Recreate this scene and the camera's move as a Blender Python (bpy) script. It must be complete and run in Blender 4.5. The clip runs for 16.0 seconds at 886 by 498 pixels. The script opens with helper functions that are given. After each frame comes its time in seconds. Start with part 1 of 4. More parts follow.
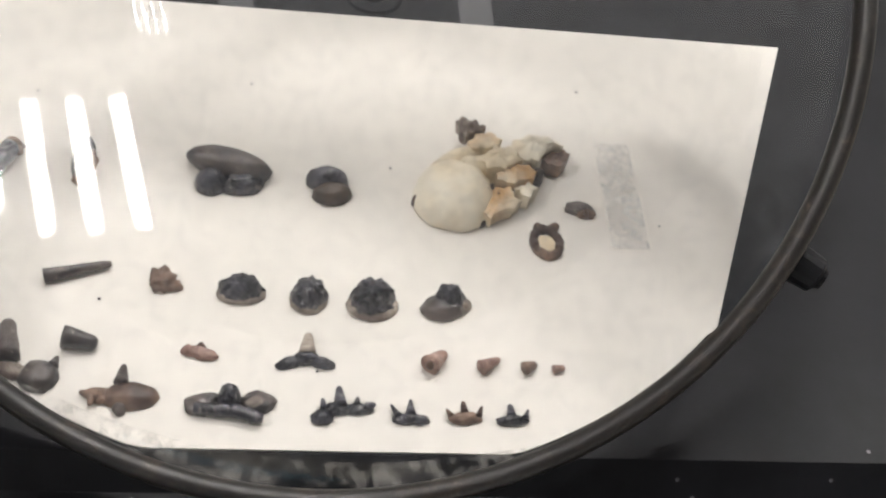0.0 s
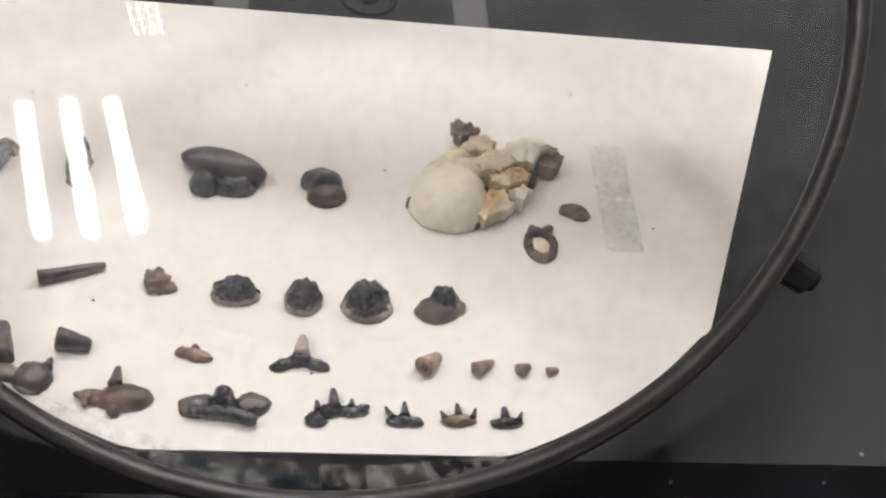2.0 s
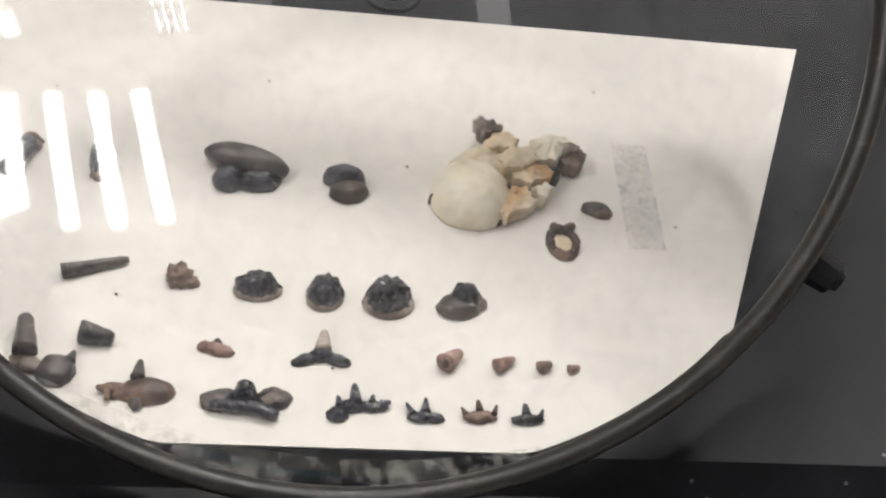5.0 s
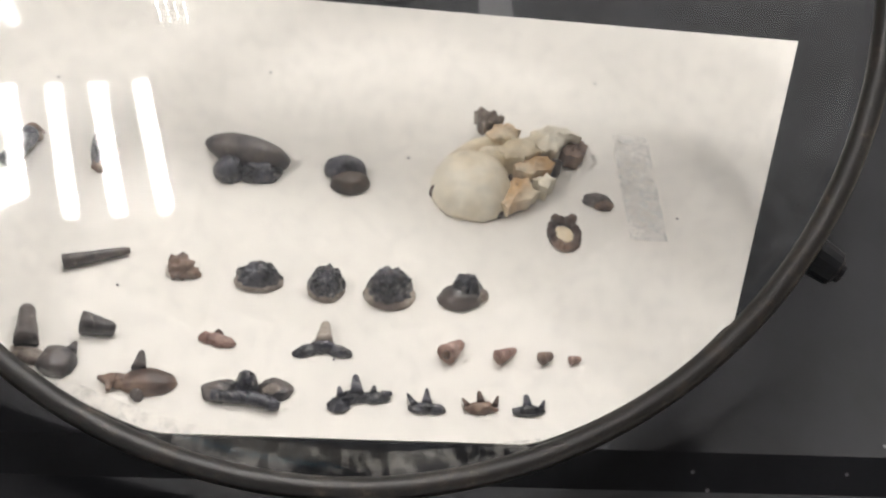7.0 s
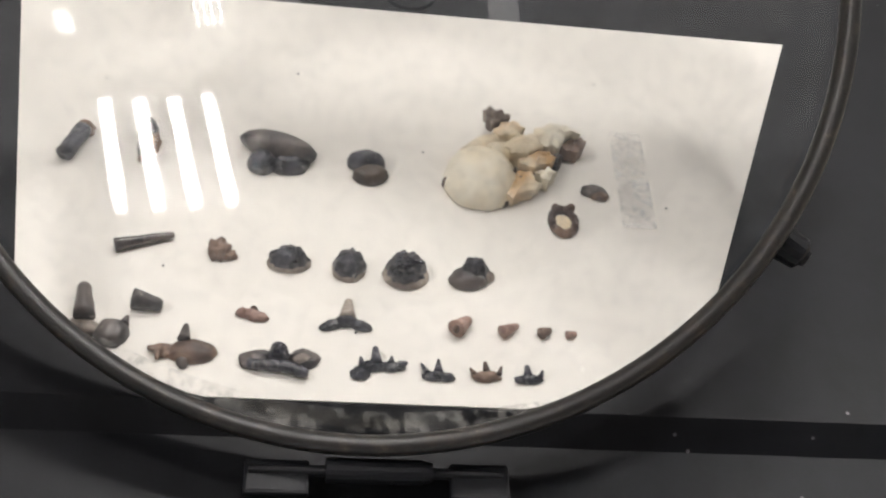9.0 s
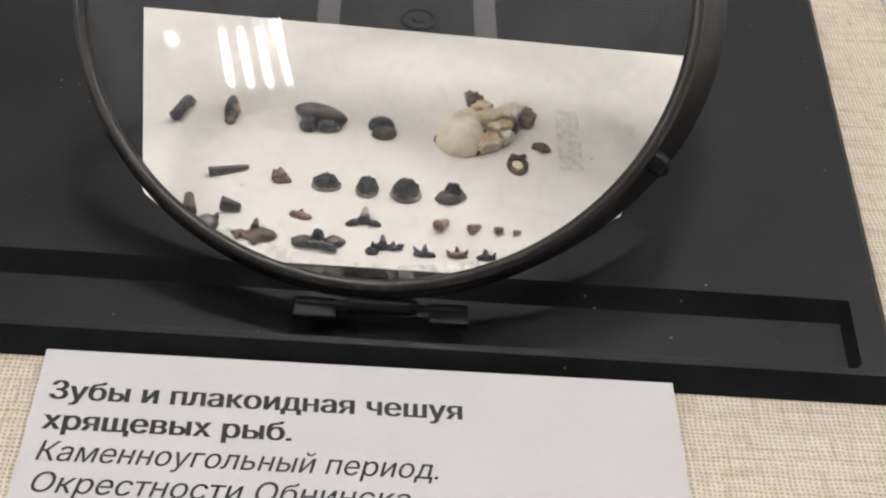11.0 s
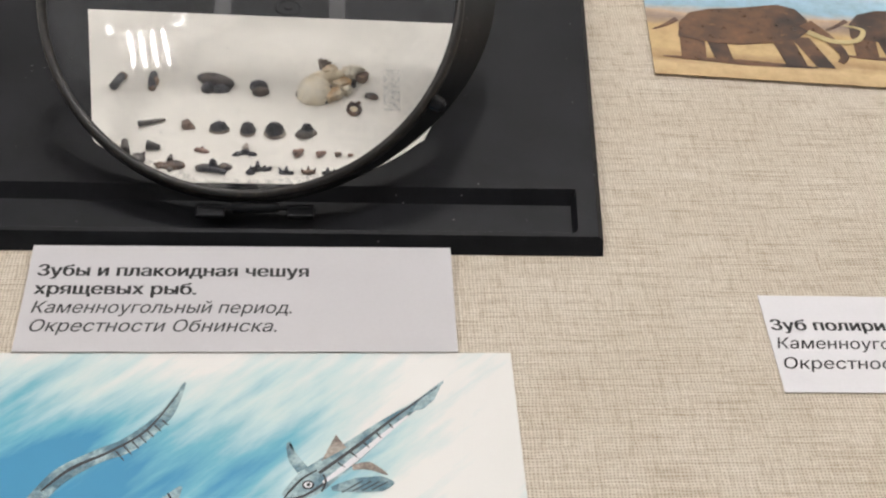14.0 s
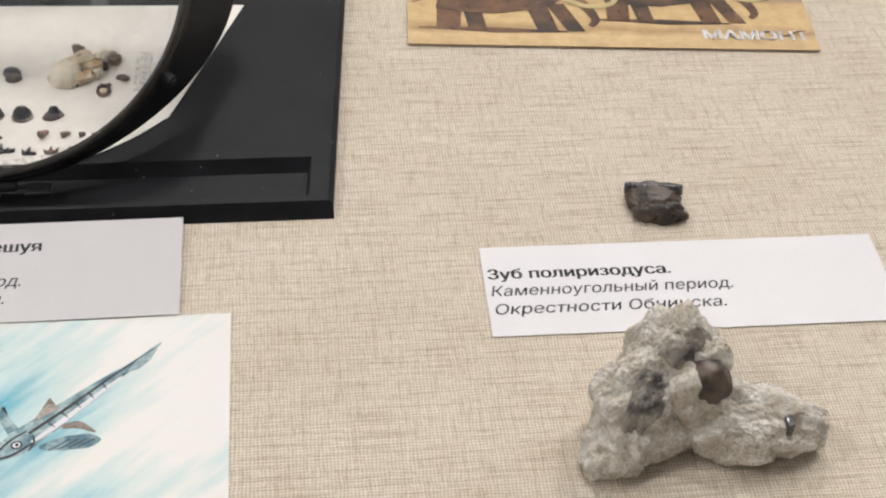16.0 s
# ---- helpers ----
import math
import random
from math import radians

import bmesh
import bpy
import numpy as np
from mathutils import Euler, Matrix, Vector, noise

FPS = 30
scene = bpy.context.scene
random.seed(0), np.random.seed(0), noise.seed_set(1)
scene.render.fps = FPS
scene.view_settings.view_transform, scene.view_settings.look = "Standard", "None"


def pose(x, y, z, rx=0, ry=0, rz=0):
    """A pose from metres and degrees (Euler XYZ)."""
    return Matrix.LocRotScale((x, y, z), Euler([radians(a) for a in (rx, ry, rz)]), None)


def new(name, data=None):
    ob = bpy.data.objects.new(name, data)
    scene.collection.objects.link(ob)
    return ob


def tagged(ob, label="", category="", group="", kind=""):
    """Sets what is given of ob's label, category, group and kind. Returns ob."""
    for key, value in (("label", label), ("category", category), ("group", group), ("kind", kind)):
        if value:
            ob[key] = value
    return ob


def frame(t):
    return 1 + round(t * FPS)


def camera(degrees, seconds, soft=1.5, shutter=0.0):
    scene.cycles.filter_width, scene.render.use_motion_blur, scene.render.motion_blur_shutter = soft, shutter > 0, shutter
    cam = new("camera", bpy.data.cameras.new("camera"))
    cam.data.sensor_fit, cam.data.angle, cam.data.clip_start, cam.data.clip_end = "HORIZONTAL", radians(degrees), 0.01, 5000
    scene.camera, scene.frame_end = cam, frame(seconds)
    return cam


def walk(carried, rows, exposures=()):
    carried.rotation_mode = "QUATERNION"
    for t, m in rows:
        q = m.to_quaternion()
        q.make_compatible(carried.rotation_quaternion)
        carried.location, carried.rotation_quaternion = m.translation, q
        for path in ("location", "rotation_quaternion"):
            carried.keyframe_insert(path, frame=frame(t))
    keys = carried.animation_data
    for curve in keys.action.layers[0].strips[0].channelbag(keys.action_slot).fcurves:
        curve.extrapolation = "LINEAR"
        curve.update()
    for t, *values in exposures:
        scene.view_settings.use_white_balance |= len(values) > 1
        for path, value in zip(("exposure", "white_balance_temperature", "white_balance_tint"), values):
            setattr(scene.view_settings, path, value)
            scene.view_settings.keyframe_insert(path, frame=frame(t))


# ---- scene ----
from mathutils.geometry import delaunay_2d_cdt

cam = camera(37.0, 16.0, soft=2.2)

# seconds, x, y, z (metres), yaw, pitch, roll (degrees)
PATH = [
    (0, 0.05073, -0.06612, 0.13297, -10.998, -46.292, 9.882),
    (0.5, 0.05066, -0.06611, 0.13311, -10.905, -46.125, 9.853),
    (1, 0.05066, -0.06608, 0.13314, -11.174, -46.170, 10.028),
    (1.5, 0.05064, -0.06597, 0.13339, -11.342, -46.229, 10.205),
    (2, 0.05073, -0.06613, 0.13322, -11.322, -46.218, 10.222),
    (2.5, 0.05055, -0.06601, 0.13306, -11.719, -46.258, 10.587),
    (3, 0.05082, -0.06620, 0.13307, -12.106, -46.413, 10.994),
    (3.5, 0.05074, -0.06633, 0.13295, -11.158, -46.275, 10.394),
    (4, 0.05025, -0.06620, 0.13298, -10.429, -46.354, 9.888),
    (6.5, 0.05046, -0.06658, 0.13274, -10.105, -46.479, 9.871),
    (7, 0.05039, -0.06650, 0.13274, -10.151, -46.695, 9.864),
    (7.5, 0.05054, -0.06636, 0.13291, -9.840, -46.606, 9.541),
    (8, 0.05056, -0.06678, 0.13260, -9.559, -46.781, 9.333),
    (8.5, 0.05019, -0.06645, 0.13270, -9.727, -47.192, 9.591),
    (9, 0.04850, -0.07960, 0.14720, -9.430, -47.460, 9.610),
    (11.5, 0.05986, -0.17320, 0.19821, -3.684, -42.699, 5.733),
    (12, 0.06629, -0.17830, 0.21505, -2.697, -45.227, 4.798),
    (12.5, 0.06709, -0.19858, 0.22768, -3.681, -44.936, 4.951),
    (13, 0.06989, -0.21862, 0.24093, -5.181, -44.875, 5.658),
    (13.5, 0.07165, -0.24584, 0.25738, -6.404, -45.004, 5.555),
    (14, 0.08192, -0.26443, 0.26661, -6.743, -45.022, 5.144),
    (14.5, 0.09736, -0.27468, 0.27036, -7.484, -45.031, 4.808),
    (15, 0.11375, -0.27957, 0.27234, -8.295, -45.005, 4.543),
    (15.5, 0.12649, -0.28505, 0.27518, -8.574, -45.011, 3.859),
    (16, 0.15052, -0.28864, 0.27326, -8.308, -44.885, 3.406),
]
walk(cam, [(t, pose(x, y, z, 90 + pitch, 0, yaw) @ pose(0, 0, 0, 0, 0, roll)) for t, x, y, z, yaw, pitch, roll in PATH],
     exposures=[(0, -0.04), (9.0, -0.04), (11.5, -0.26), (14.0, -0.34), (16.0, -0.22)])

# ---------------------------------------------------------------- light
MM = 0.001
TUBE_POWER = 200.0
SMALL_TUBE_POWER = 85.0
BROAD_TUBE_POWER = 87.0
world = bpy.data.worlds.new("world")
scene.world = world
world.use_nodes = True
world.node_tree.nodes["Background"].inputs[0].default_value = (0.9, 0.95, 1.0, 1)
world.node_tree.nodes["Background"].inputs[1].default_value = 0.3


# ---------------------------------------------------------------- materials
def nodes_of(name):
    m = bpy.data.materials.new(name)
    m.use_nodes = True
    nt = m.node_tree
    return m, nt, nt.nodes["Principled BSDF"]


def link(nt, a, b):
    nt.links.new(a, b)


def node(nt, kind, **values):
    n = nt.nodes.new(kind)
    for k, v in values.items():
        n.inputs[k.replace("_", " ")].default_value = v
    return n


def coords(nt, scale=(1, 1, 1), rot=(0, 0, 0), source="Object"):
    tc = nt.nodes.new("ShaderNodeTexCoord")
    mp = nt.nodes.new("ShaderNodeMapping")
    mp.inputs["Scale"].default_value = scale
    mp.inputs["Rotation"].default_value = rot
    link(nt, tc.outputs[source], mp.inputs["Vector"])
    return mp.outputs["Vector"]


def ramp(nt, fac, stops):
    r = nt.nodes.new("ShaderNodeValToRGB")
    el = r.color_ramp.elements
    while len(el) < len(stops):
        el.new(0.5)
    for e, (p, c) in zip(el, stops):
        e.position, e.color = p, (*c, 1)
    link(nt, fac, r.inputs["Fac"])
    return r.outputs["Color"]


def noise_tex(nt, vec, scale, detail=4.0, rough=0.55):
    n = node(nt, "ShaderNodeTexNoise", Scale=scale, Detail=detail, Roughness=rough)
    link(nt, vec, n.inputs["Vector"])
    return n.outputs["Fac"]


def mix_rgb(nt, fac, a, b, mode="MIX"):
    m = nt.nodes.new("ShaderNodeMix")
    m.data_type, m.blend_type = "RGBA", mode
    for src, sock in ((fac, m.inputs[0]), (a, m.inputs[6]), (b, m.inputs[7])):
        if isinstance(src, (int, float)):
            sock.default_value = src
        elif isinstance(src, tuple):
            sock.default_value = (*src, 1)
        else:
            link(nt, src, sock)
    return m.outputs[2]


def bump(nt, bsdf, height, strength, distance):
    b = node(nt, "ShaderNodeBump", Strength=strength, Distance=distance)
    link(nt, height, b.inputs["Height"])
    link(nt, b.outputs["Normal"], bsdf.inputs["Normal"])


def mineral(name, dark, light, scale=700.0, rough=0.4, pale=None, bump_mm=0.15, pale_at=0.62, coat=0.0, grime=0.6):
    """Fossil or stone: two noises of colour, grain and relief."""
    m, nt, b = nodes_of(name)
    v = coords(nt)
    info = nt.nodes.new("ShaderNodeObjectInfo")
    off = nt.nodes.new("ShaderNodeVectorMath")
    off.operation = "ADD"
    link(nt, v, off.inputs[0])
    link(nt, info.outputs["Random"], off.inputs[1])
    v = off.outputs[0]
    big = noise_tex(nt, v, scale * 0.35, 3)
    fine = noise_tex(nt, v, scale * 1.9, 6, 0.7)
    c = ramp(nt, big, [(0.40, dark), (0.60, light)])
    if pale:
        spots = ramp(nt, fine, [(pale_at, (0, 0, 0)), (pale_at + 0.08, (1, 1, 1))])
        c = mix_rgb(nt, spots, c, pale)
    c = mix_rgb(nt, grime, c, ramp(nt, fine, [(0.34, (0.3, 0.3, 0.3)), (0.6, (1, 1, 1))]), "MULTIPLY")
    link(nt, c, b.inputs["Base Color"])
    link(nt, ramp(nt, fine, [(0.3, (rough - 0.12,) * 3), (0.7, (rough + 0.15,) * 3)]), b.inputs["Roughness"])
    b.inputs["Coat Weight"].default_value = coat
    b.inputs["Coat Roughness"].default_value = 0.16
    bump(nt, b, fine, 0.8, bump_mm * MM)
    return m


def paper(name, colour, rough=0.75):
    m, nt, b = nodes_of(name)
    v = coords(nt)
    f = noise_tex(nt, v, 900, 5, 0.7)
    g = noise_tex(nt, v, 25, 3)
    c = mix_rgb(nt, ramp(nt, f, [(0.3, (0, 0, 0)), (0.7, (1, 1, 1))]), tuple(x * 0.965 for x in colour), colour)
    c = mix_rgb(nt, 0.25, c, ramp(nt, g, [(0.35, (0.9, 0.9, 0.9)), (0.65, (1, 1, 1))]), "MULTIPLY")
    link(nt, c, b.inputs["Base Color"])
    b.inputs["Roughness"].default_value = rough
    bump(nt, b, f, 0.25, 0.05 * MM)
    return m


def plain(name, colour, rough=0.6, metal=0.0):
    m, nt, b = nodes_of(name)
    f = noise_tex(nt, coords(nt), 260, 4)
    c = mix_rgb(nt, ramp(nt, f, [(0.3, (0, 0, 0)), (0.7, (1, 1, 1))]), tuple(x * 0.82 for x in colour), colour)
    link(nt, c, b.inputs["Base Color"])
    b.inputs["Roughness"].default_value = rough
    b.inputs["Metallic"].default_value = metal
    return m


def black_plastic():
    """Moulded black plastic: fine grain, dust specks and scuffs."""
    m, nt, b = nodes_of("black_plastic")
    v = coords(nt)
    grain = noise_tex(nt, v, 3500, 2)
    smear = noise_tex(nt, v, 55, 6, 0.65)
    dust = node(nt, "ShaderNodeTexVoronoi", Scale=260.0)
    link(nt, v, dust.inputs["Vector"])
    specks = ramp(nt, dust.outputs["Distance"], [(0.05, (1, 1, 1)), (0.085, (0, 0, 0))])
    pick = ramp(nt, noise_tex(nt, v, 90, 2), [(0.56, (0, 0, 0)), (0.62, (1, 1, 1))])
    specks = mix_rgb(nt, 1.0, specks, pick, "MULTIPLY")
    c = ramp(nt, smear, [(0.3, (0.0065, 0.007, 0.0082)), (0.75, (0.0145, 0.0152, 0.018))])
    c = mix_rgb(nt, specks, c, (0.16, 0.16, 0.17))
    link(nt, c, b.inputs["Base Color"])
    link(nt, ramp(nt, smear, [(0.3, (0.36,) * 3), (0.7, (0.52,) * 3)]), b.inputs["Roughness"])
    b.inputs["Specular IOR Level"].default_value = 0.14
    bump(nt, b, grain, 0.25, 0.05 * MM)
    return m


def worn_rim():
    """Dark rim with paint rubbed off along its edges."""
    m, nt, b = nodes_of("worn_rim")
    v = coords(nt)
    wear = noise_tex(nt, v, 420, 6, 0.7)
    c = ramp(nt, wear, [(0.5, (0.010, 0.009, 0.0085)), (0.62, (0.026, 0.020, 0.016)), (0.75, (0.10, 0.078, 0.062))])
    link(nt, c, b.inputs["Base Color"])
    b.inputs["Roughness"].default_value = 0.42
    bump(nt, b, wear, 0.3, 0.1 * MM)
    return m


def linen():
    """Undyed linen: plain weave with uneven slubs."""
    m, nt, b = nodes_of("linen")
    v = coords(nt)

    def threads(direction, scale, seed):
        w = node(nt, "ShaderNodeTexWave", Scale=scale, Distortion=4.5, Detail=3.0)
        w.inputs["Detail Scale"].default_value = 0.6
        w.wave_type, w.bands_direction, w.wave_profile = "BANDS", direction, "SIN"
        link(nt, v, w.inputs["Vector"])
        return w.outputs["Fac"]

    warp, weft = threads("X", 330, 0), threads("Y", 350, 1)
    weave = nt.nodes.new("ShaderNodeMath")
    weave.operation = "MAXIMUM"
    link(nt, warp, weave.inputs[0])
    link(nt, weft, weave.inputs[1])
    slub_y = noise_tex(nt, coords(nt, (700, 110, 1)), 1.0, 4)
    slub_x = noise_tex(nt, coords(nt, (45, 1000, 1)), 1.0, 3)
    tone = noise_tex(nt, v, 22, 5, 0.6)
    fine = noise_tex(nt, v, 700, 3)
    c = ramp(nt, weave.outputs[0], [(0.1, (0.50, 0.435, 0.345)), (0.55, (0.72, 0.655, 0.555)), (1.0, (0.84, 0.79, 0.71))])
    c = mix_rgb(nt, 0.75, c, ramp(nt, slub_x, [(0.30, (0.66, 0.60, 0.52)), (0.5, (0.95, 0.93, 0.9)), (0.72, (1, 1, 1))]), "MULTIPLY")
    c = mix_rgb(nt, 0.6, c, ramp(nt, slub_y, [(0.30, (0.70, 0.64, 0.56)), (0.48, (0.95, 0.93, 0.9)), (0.72, (1, 1, 1))]), "MULTIPLY")
    c = mix_rgb(nt, 0.35, c, ramp(nt, fine, [(0.3, (0.6, 0.55, 0.48)), (0.65, (1, 1, 1))]), "MULTIPLY")
    c = mix_rgb(nt, 0.45, c, ramp(nt, tone, [(0.35, (0.82, 0.79, 0.74)), (0.65, (1, 1, 1))]), "MULTIPLY")
    link(nt, c, b.inputs["Base Color"])
    b.inputs["Roughness"].default_value = 0.9
    add = nt.nodes.new("ShaderNodeMath")
    link(nt, weave.outputs[0], add.inputs[0])
    link(nt, slub_x, add.inputs[1])
    bump(nt, b, add.outputs[0], 0.75, 0.22 * MM)
    return m


def watercolour():
    """Painted wash: teal and blue streaks running up to the right on white paper."""
    m, nt, b = nodes_of("watercolour")
    v = coords(nt, (1, 1, 1), (0, 0, radians(-42)))
    squash = nt.nodes.new("ShaderNodeMapping")
    squash.inputs["Scale"].default_value = (9, 46, 1)
    link(nt, v, squash.inputs["Vector"])
    v = squash.outputs["Vector"]
    streak = noise_tex(nt, v, 1.6, 6, 0.6)
    v2 = coords(nt)
    grad = nt.nodes.new("ShaderNodeSeparateXYZ")
    link(nt, v2, grad.inputs[0])

    def lin(value, a, bb):
        mr = nt.nodes.new("ShaderNodeMapRange")
        mr.inputs[1].default_value, mr.inputs[2].default_value = a, bb
        link(nt, value, mr.inputs[0])
        return mr.outputs[0]

    gx = lin(grad.outputs["X"], 0.192, 0.098)
    gy = lin(grad.outputs["Y"], 0.115, 0.076)
    both = nt.nodes.new("ShaderNodeMath")
    both.operation = "MULTIPLY"
    link(nt, gx, both.inputs[0])
    link(nt, gy, both.inputs[1])
    mul = nt.nodes.new("ShaderNodeMath")
    mul.operation = "MULTIPLY_ADD"
    link(nt, both.outputs[0], mul.inputs[0])
    mul.inputs[1].default_value = 0.52
    link(nt, streak, mul.inputs[2])
    c = ramp(nt, mul.outputs[0], [(0.52, (0.80, 0.79, 0.76)), (0.68, (0.55, 0.70, 0.70)), (0.86, (0.15, 0.45, 0.56)), (1.0, (0.04, 0.27, 0.47))])
    link(nt, c, b.inputs["Base Color"])
    b.inputs["Roughness"].default_value = 0.55
    return m


def landscape():
    """Printed plain of sand under pale ice, on glossy card."""
    m, nt, b = nodes_of("landscape_print")
    v = coords(nt)
    sep = nt.nodes.new("ShaderNodeSeparateXYZ")
    link(nt, v, sep.inputs[0])
    wob = noise_tex(nt, coords(nt, (40, 160, 1)), 1.0, 5, 0.6)
    mr = nt.nodes.new("ShaderNodeMapRange")
    mr.inputs[1].default_value, mr.inputs[2].default_value = 0.0, 0.098
    link(nt, sep.outputs["Y"], mr.inputs[0])
    add = nt.nodes.new("ShaderNodeMath")
    add.operation = "MULTIPLY_ADD"
    link(nt, wob, add.inputs[0])
    add.inputs[1].default_value = 0.10
    link(nt, mr.outputs[0], add.inputs[2])
    sand = [(0.05, (0.62, 0.45, 0.24)), (0.115, (0.68, 0.50, 0.27)), (0.15, (0.45, 0.30, 0.15)), (0.2, (0.66, 0.48, 0.24)), (0.33, (0.62, 0.44, 0.22)),
            (0.38, (0.35, 0.27, 0.22)), (0.42, (0.60, 0.44, 0.30)), (0.47, (0.35, 0.55, 0.68)), (0.56, (0.42, 0.62, 0.74)), (0.62, (0.80, 0.83, 0.86)), (0.8, (0.50, 0.62, 0.76)), (1.0, (0.75, 0.80, 0.85))]
    c = ramp(nt, add.outputs[0], sand)
    spots = noise_tex(nt, v, 160, 5, 0.7)
    c = mix_rgb(nt, 0.45, c, ramp(nt, spots, [(0.3, (0.55, 0.5, 0.45)), (0.62, (1, 1, 1))]), "MULTIPLY")
    link(nt, c, b.inputs["Base Color"])
    b.inputs["Roughness"].default_value = 0.22
    return m


def clear_glass(name, gloss):
    """Clear pane: lets the view straight through and mirrors a little."""
    m = bpy.data.materials.new(name)
    m.use_nodes = True
    nt = m.node_tree
    nt.nodes.clear()
    out = nt.nodes.new("ShaderNodeOutputMaterial")
    mix = nt.nodes.new("ShaderNodeMixShader")
    tr = nt.nodes.new("ShaderNodeBsdfTransparent")
    tr.inputs[0].default_value = (0.995, 0.995, 0.990, 1)
    gl = nt.nodes.new("ShaderNodeBsdfGlossy")
    gl.inputs["Roughness"].default_value = 0.012
    mix.inputs[0].default_value = gloss
    link(nt, tr.outputs[0], mix.inputs[1])
    link(nt, gl.outputs[0], mix.inputs[2])
    link(nt, mix.outputs[0], out.inputs["Surface"])
    return m


def glow(name, colour, strength):
    m = bpy.data.materials.new(name)
    m.use_nodes = True
    nt = m.node_tree
    nt.nodes.clear()
    out = nt.nodes.new("ShaderNodeOutputMaterial")
    em = nt.nodes.new("ShaderNodeEmission")
    em.inputs[0].default_value = (*colour, 1)
    em.inputs[1].default_value = strength
    link(nt, em.outputs[0], out.inputs["Surface"])
    return m


def dust_film(name="dust_film", colour=(0.60, 0.58, 0.54), fine=(0.0, 0.6), broad=(0.0, 0.12)):
    """Thin patchy dust: clear where the noise is low."""
    m = bpy.data.materials.new(name)
    m.use_nodes = True
    nt = m.node_tree
    nt.nodes.clear()
    out = nt.nodes.new("ShaderNodeOutputMaterial")
    mix = nt.nodes.new("ShaderNodeMixShader")
    tr = nt.nodes.new("ShaderNodeBsdfTransparent")
    df = nt.nodes.new("ShaderNodeBsdfDiffuse")
    df.inputs[0].default_value = (*colour, 1)
    f = noise_tex(nt, coords(nt), 520, 6, 0.7)
    g = noise_tex(nt, coords(nt), 90, 3)
    both = mix_rgb(nt, 0.5, ramp(nt, f, [(0.46, (fine[0],) * 3), (0.64, (fine[1],) * 3)]), ramp(nt, g, [(0.44, (broad[0],) * 3), (0.62, (broad[1],) * 3)]))
    link(nt, both, mix.inputs[0])
    link(nt, tr.outputs[0], mix.inputs[1])
    link(nt, df.outputs[0], mix.inputs[2])
    link(nt, mix.outputs[0], out.inputs["Surface"])
    return m


M_DUST = dust_film()
M_VEIL = dust_film("dust_veil", (0.40, 0.43, 0.48), (0.0, 0.11), (0.03, 0.10))
M_LINEN = linen()
M_BLACK = black_plastic()
M_RIM = worn_rim()
M_SHEET = paper("sheet_paper", (0.83, 0.80, 0.745))
M_LABEL = paper("label_paper", (0.80, 0.79, 0.81))
# label paper greyed: the leaning label's shade is put into its colour
M_SHADEDLABEL = paper("shaded_label_paper", (0.615, 0.60, 0.615))
M_WASH = watercolour()
M_LAND = landscape()
M_INK = plain("ink", (0.010, 0.010, 0.011), 0.6)
M_GREYINK = plain("grey_ink", (0.03, 0.03, 0.033), 0.6)
M_WHITEINK = plain("white_ink", (0.95, 0.95, 0.95), 0.6)
M_HIDE = mineral("brown_print", (0.035, 0.018, 0.011), (0.17, 0.078, 0.032), 130, 0.35, (0.32, 0.17, 0.07), 0.01, 0.62)
M_BLUEGREY = mineral("blue_grey_print", (0.09, 0.20, 0.26), (0.42, 0.57, 0.60), 500, 0.55, None, 0.01)
M_TAN = plain("tan_print", (0.55, 0.45, 0.22), 0.3)
M_DARKTOOTH = mineral("dark_enamel", (0.008, 0.009, 0.016), (0.060, 0.060, 0.080), 800, 0.28, (0.32, 0.30, 0.29), 0.12, 0.59, 0.55, 0.5)
M_GREYTOOTH = mineral("grey_enamel", (0.032, 0.028, 0.031), (0.125, 0.102, 0.092), 750, 0.34, (0.36, 0.32, 0.28), 0.10, 0.60, 0.4, 0.45)
M_BROWNTOOTH = mineral("brown_enamel", (0.075, 0.046, 0.036), (0.27, 0.175, 0.125), 700, 0.42, (0.42, 0.34, 0.27), 0.08, 0.62, 0.15, 0.45)
M_ROSETOOTH = mineral("rose_enamel", (0.26, 0.15, 0.12), (0.52, 0.36, 0.30), 700, 0.45, None, 0.08)
M_BROWNHORN = mineral("brown_horn", (0.026, 0.018, 0.014), (0.10, 0.072, 0.054), 420, 0.42, (0.20, 0.16, 0.13), 0.10, 0.68, 0.12, 0.4)
M_ROOT = mineral("root_bone", (0.18, 0.14, 0.12), (0.45, 0.39, 0.33), 800, 0.5, None, 0.1)
M_BONE = mineral("pale_bone", (0.80, 0.68, 0.48), (0.92, 0.86, 0.72), 240, 0.45, (0.42, 0.30, 0.18), 0.25, 0.66, 0.0, 0.28)
M_TANBONE = mineral("tan_bone", (0.66, 0.42, 0.21), (0.90, 0.79, 0.60), 330, 0.5, (0.16, 0.10, 0.06), 0.3, 0.62, 0.0, 0.45)
M_LIME = mineral("limestone", (0.70, 0.64, 0.53), (0.97, 0.94, 0.87), 560, 0.85, (0.22, 0.17, 0.11), 1.1, 0.585, 0.0, 0.7)
M_GREYLIME = mineral("grey_limestone", (0.10, 0.095, 0.09), (0.42, 0.39, 0.34), 420, 0.8, (0.75, 0.71, 0.63), 0.9, 0.60, 0.0, 0.5)
M_TAPE = dust_film("tape", (0.98, 0.98, 0.97), (0.0, 0.45), (0.0, 0.2))
M_STRIP = paper("grey_strip", (0.085, 0.085, 0.09), 0.6)
M_LENS = clear_glass("lens_glass", 0.035)
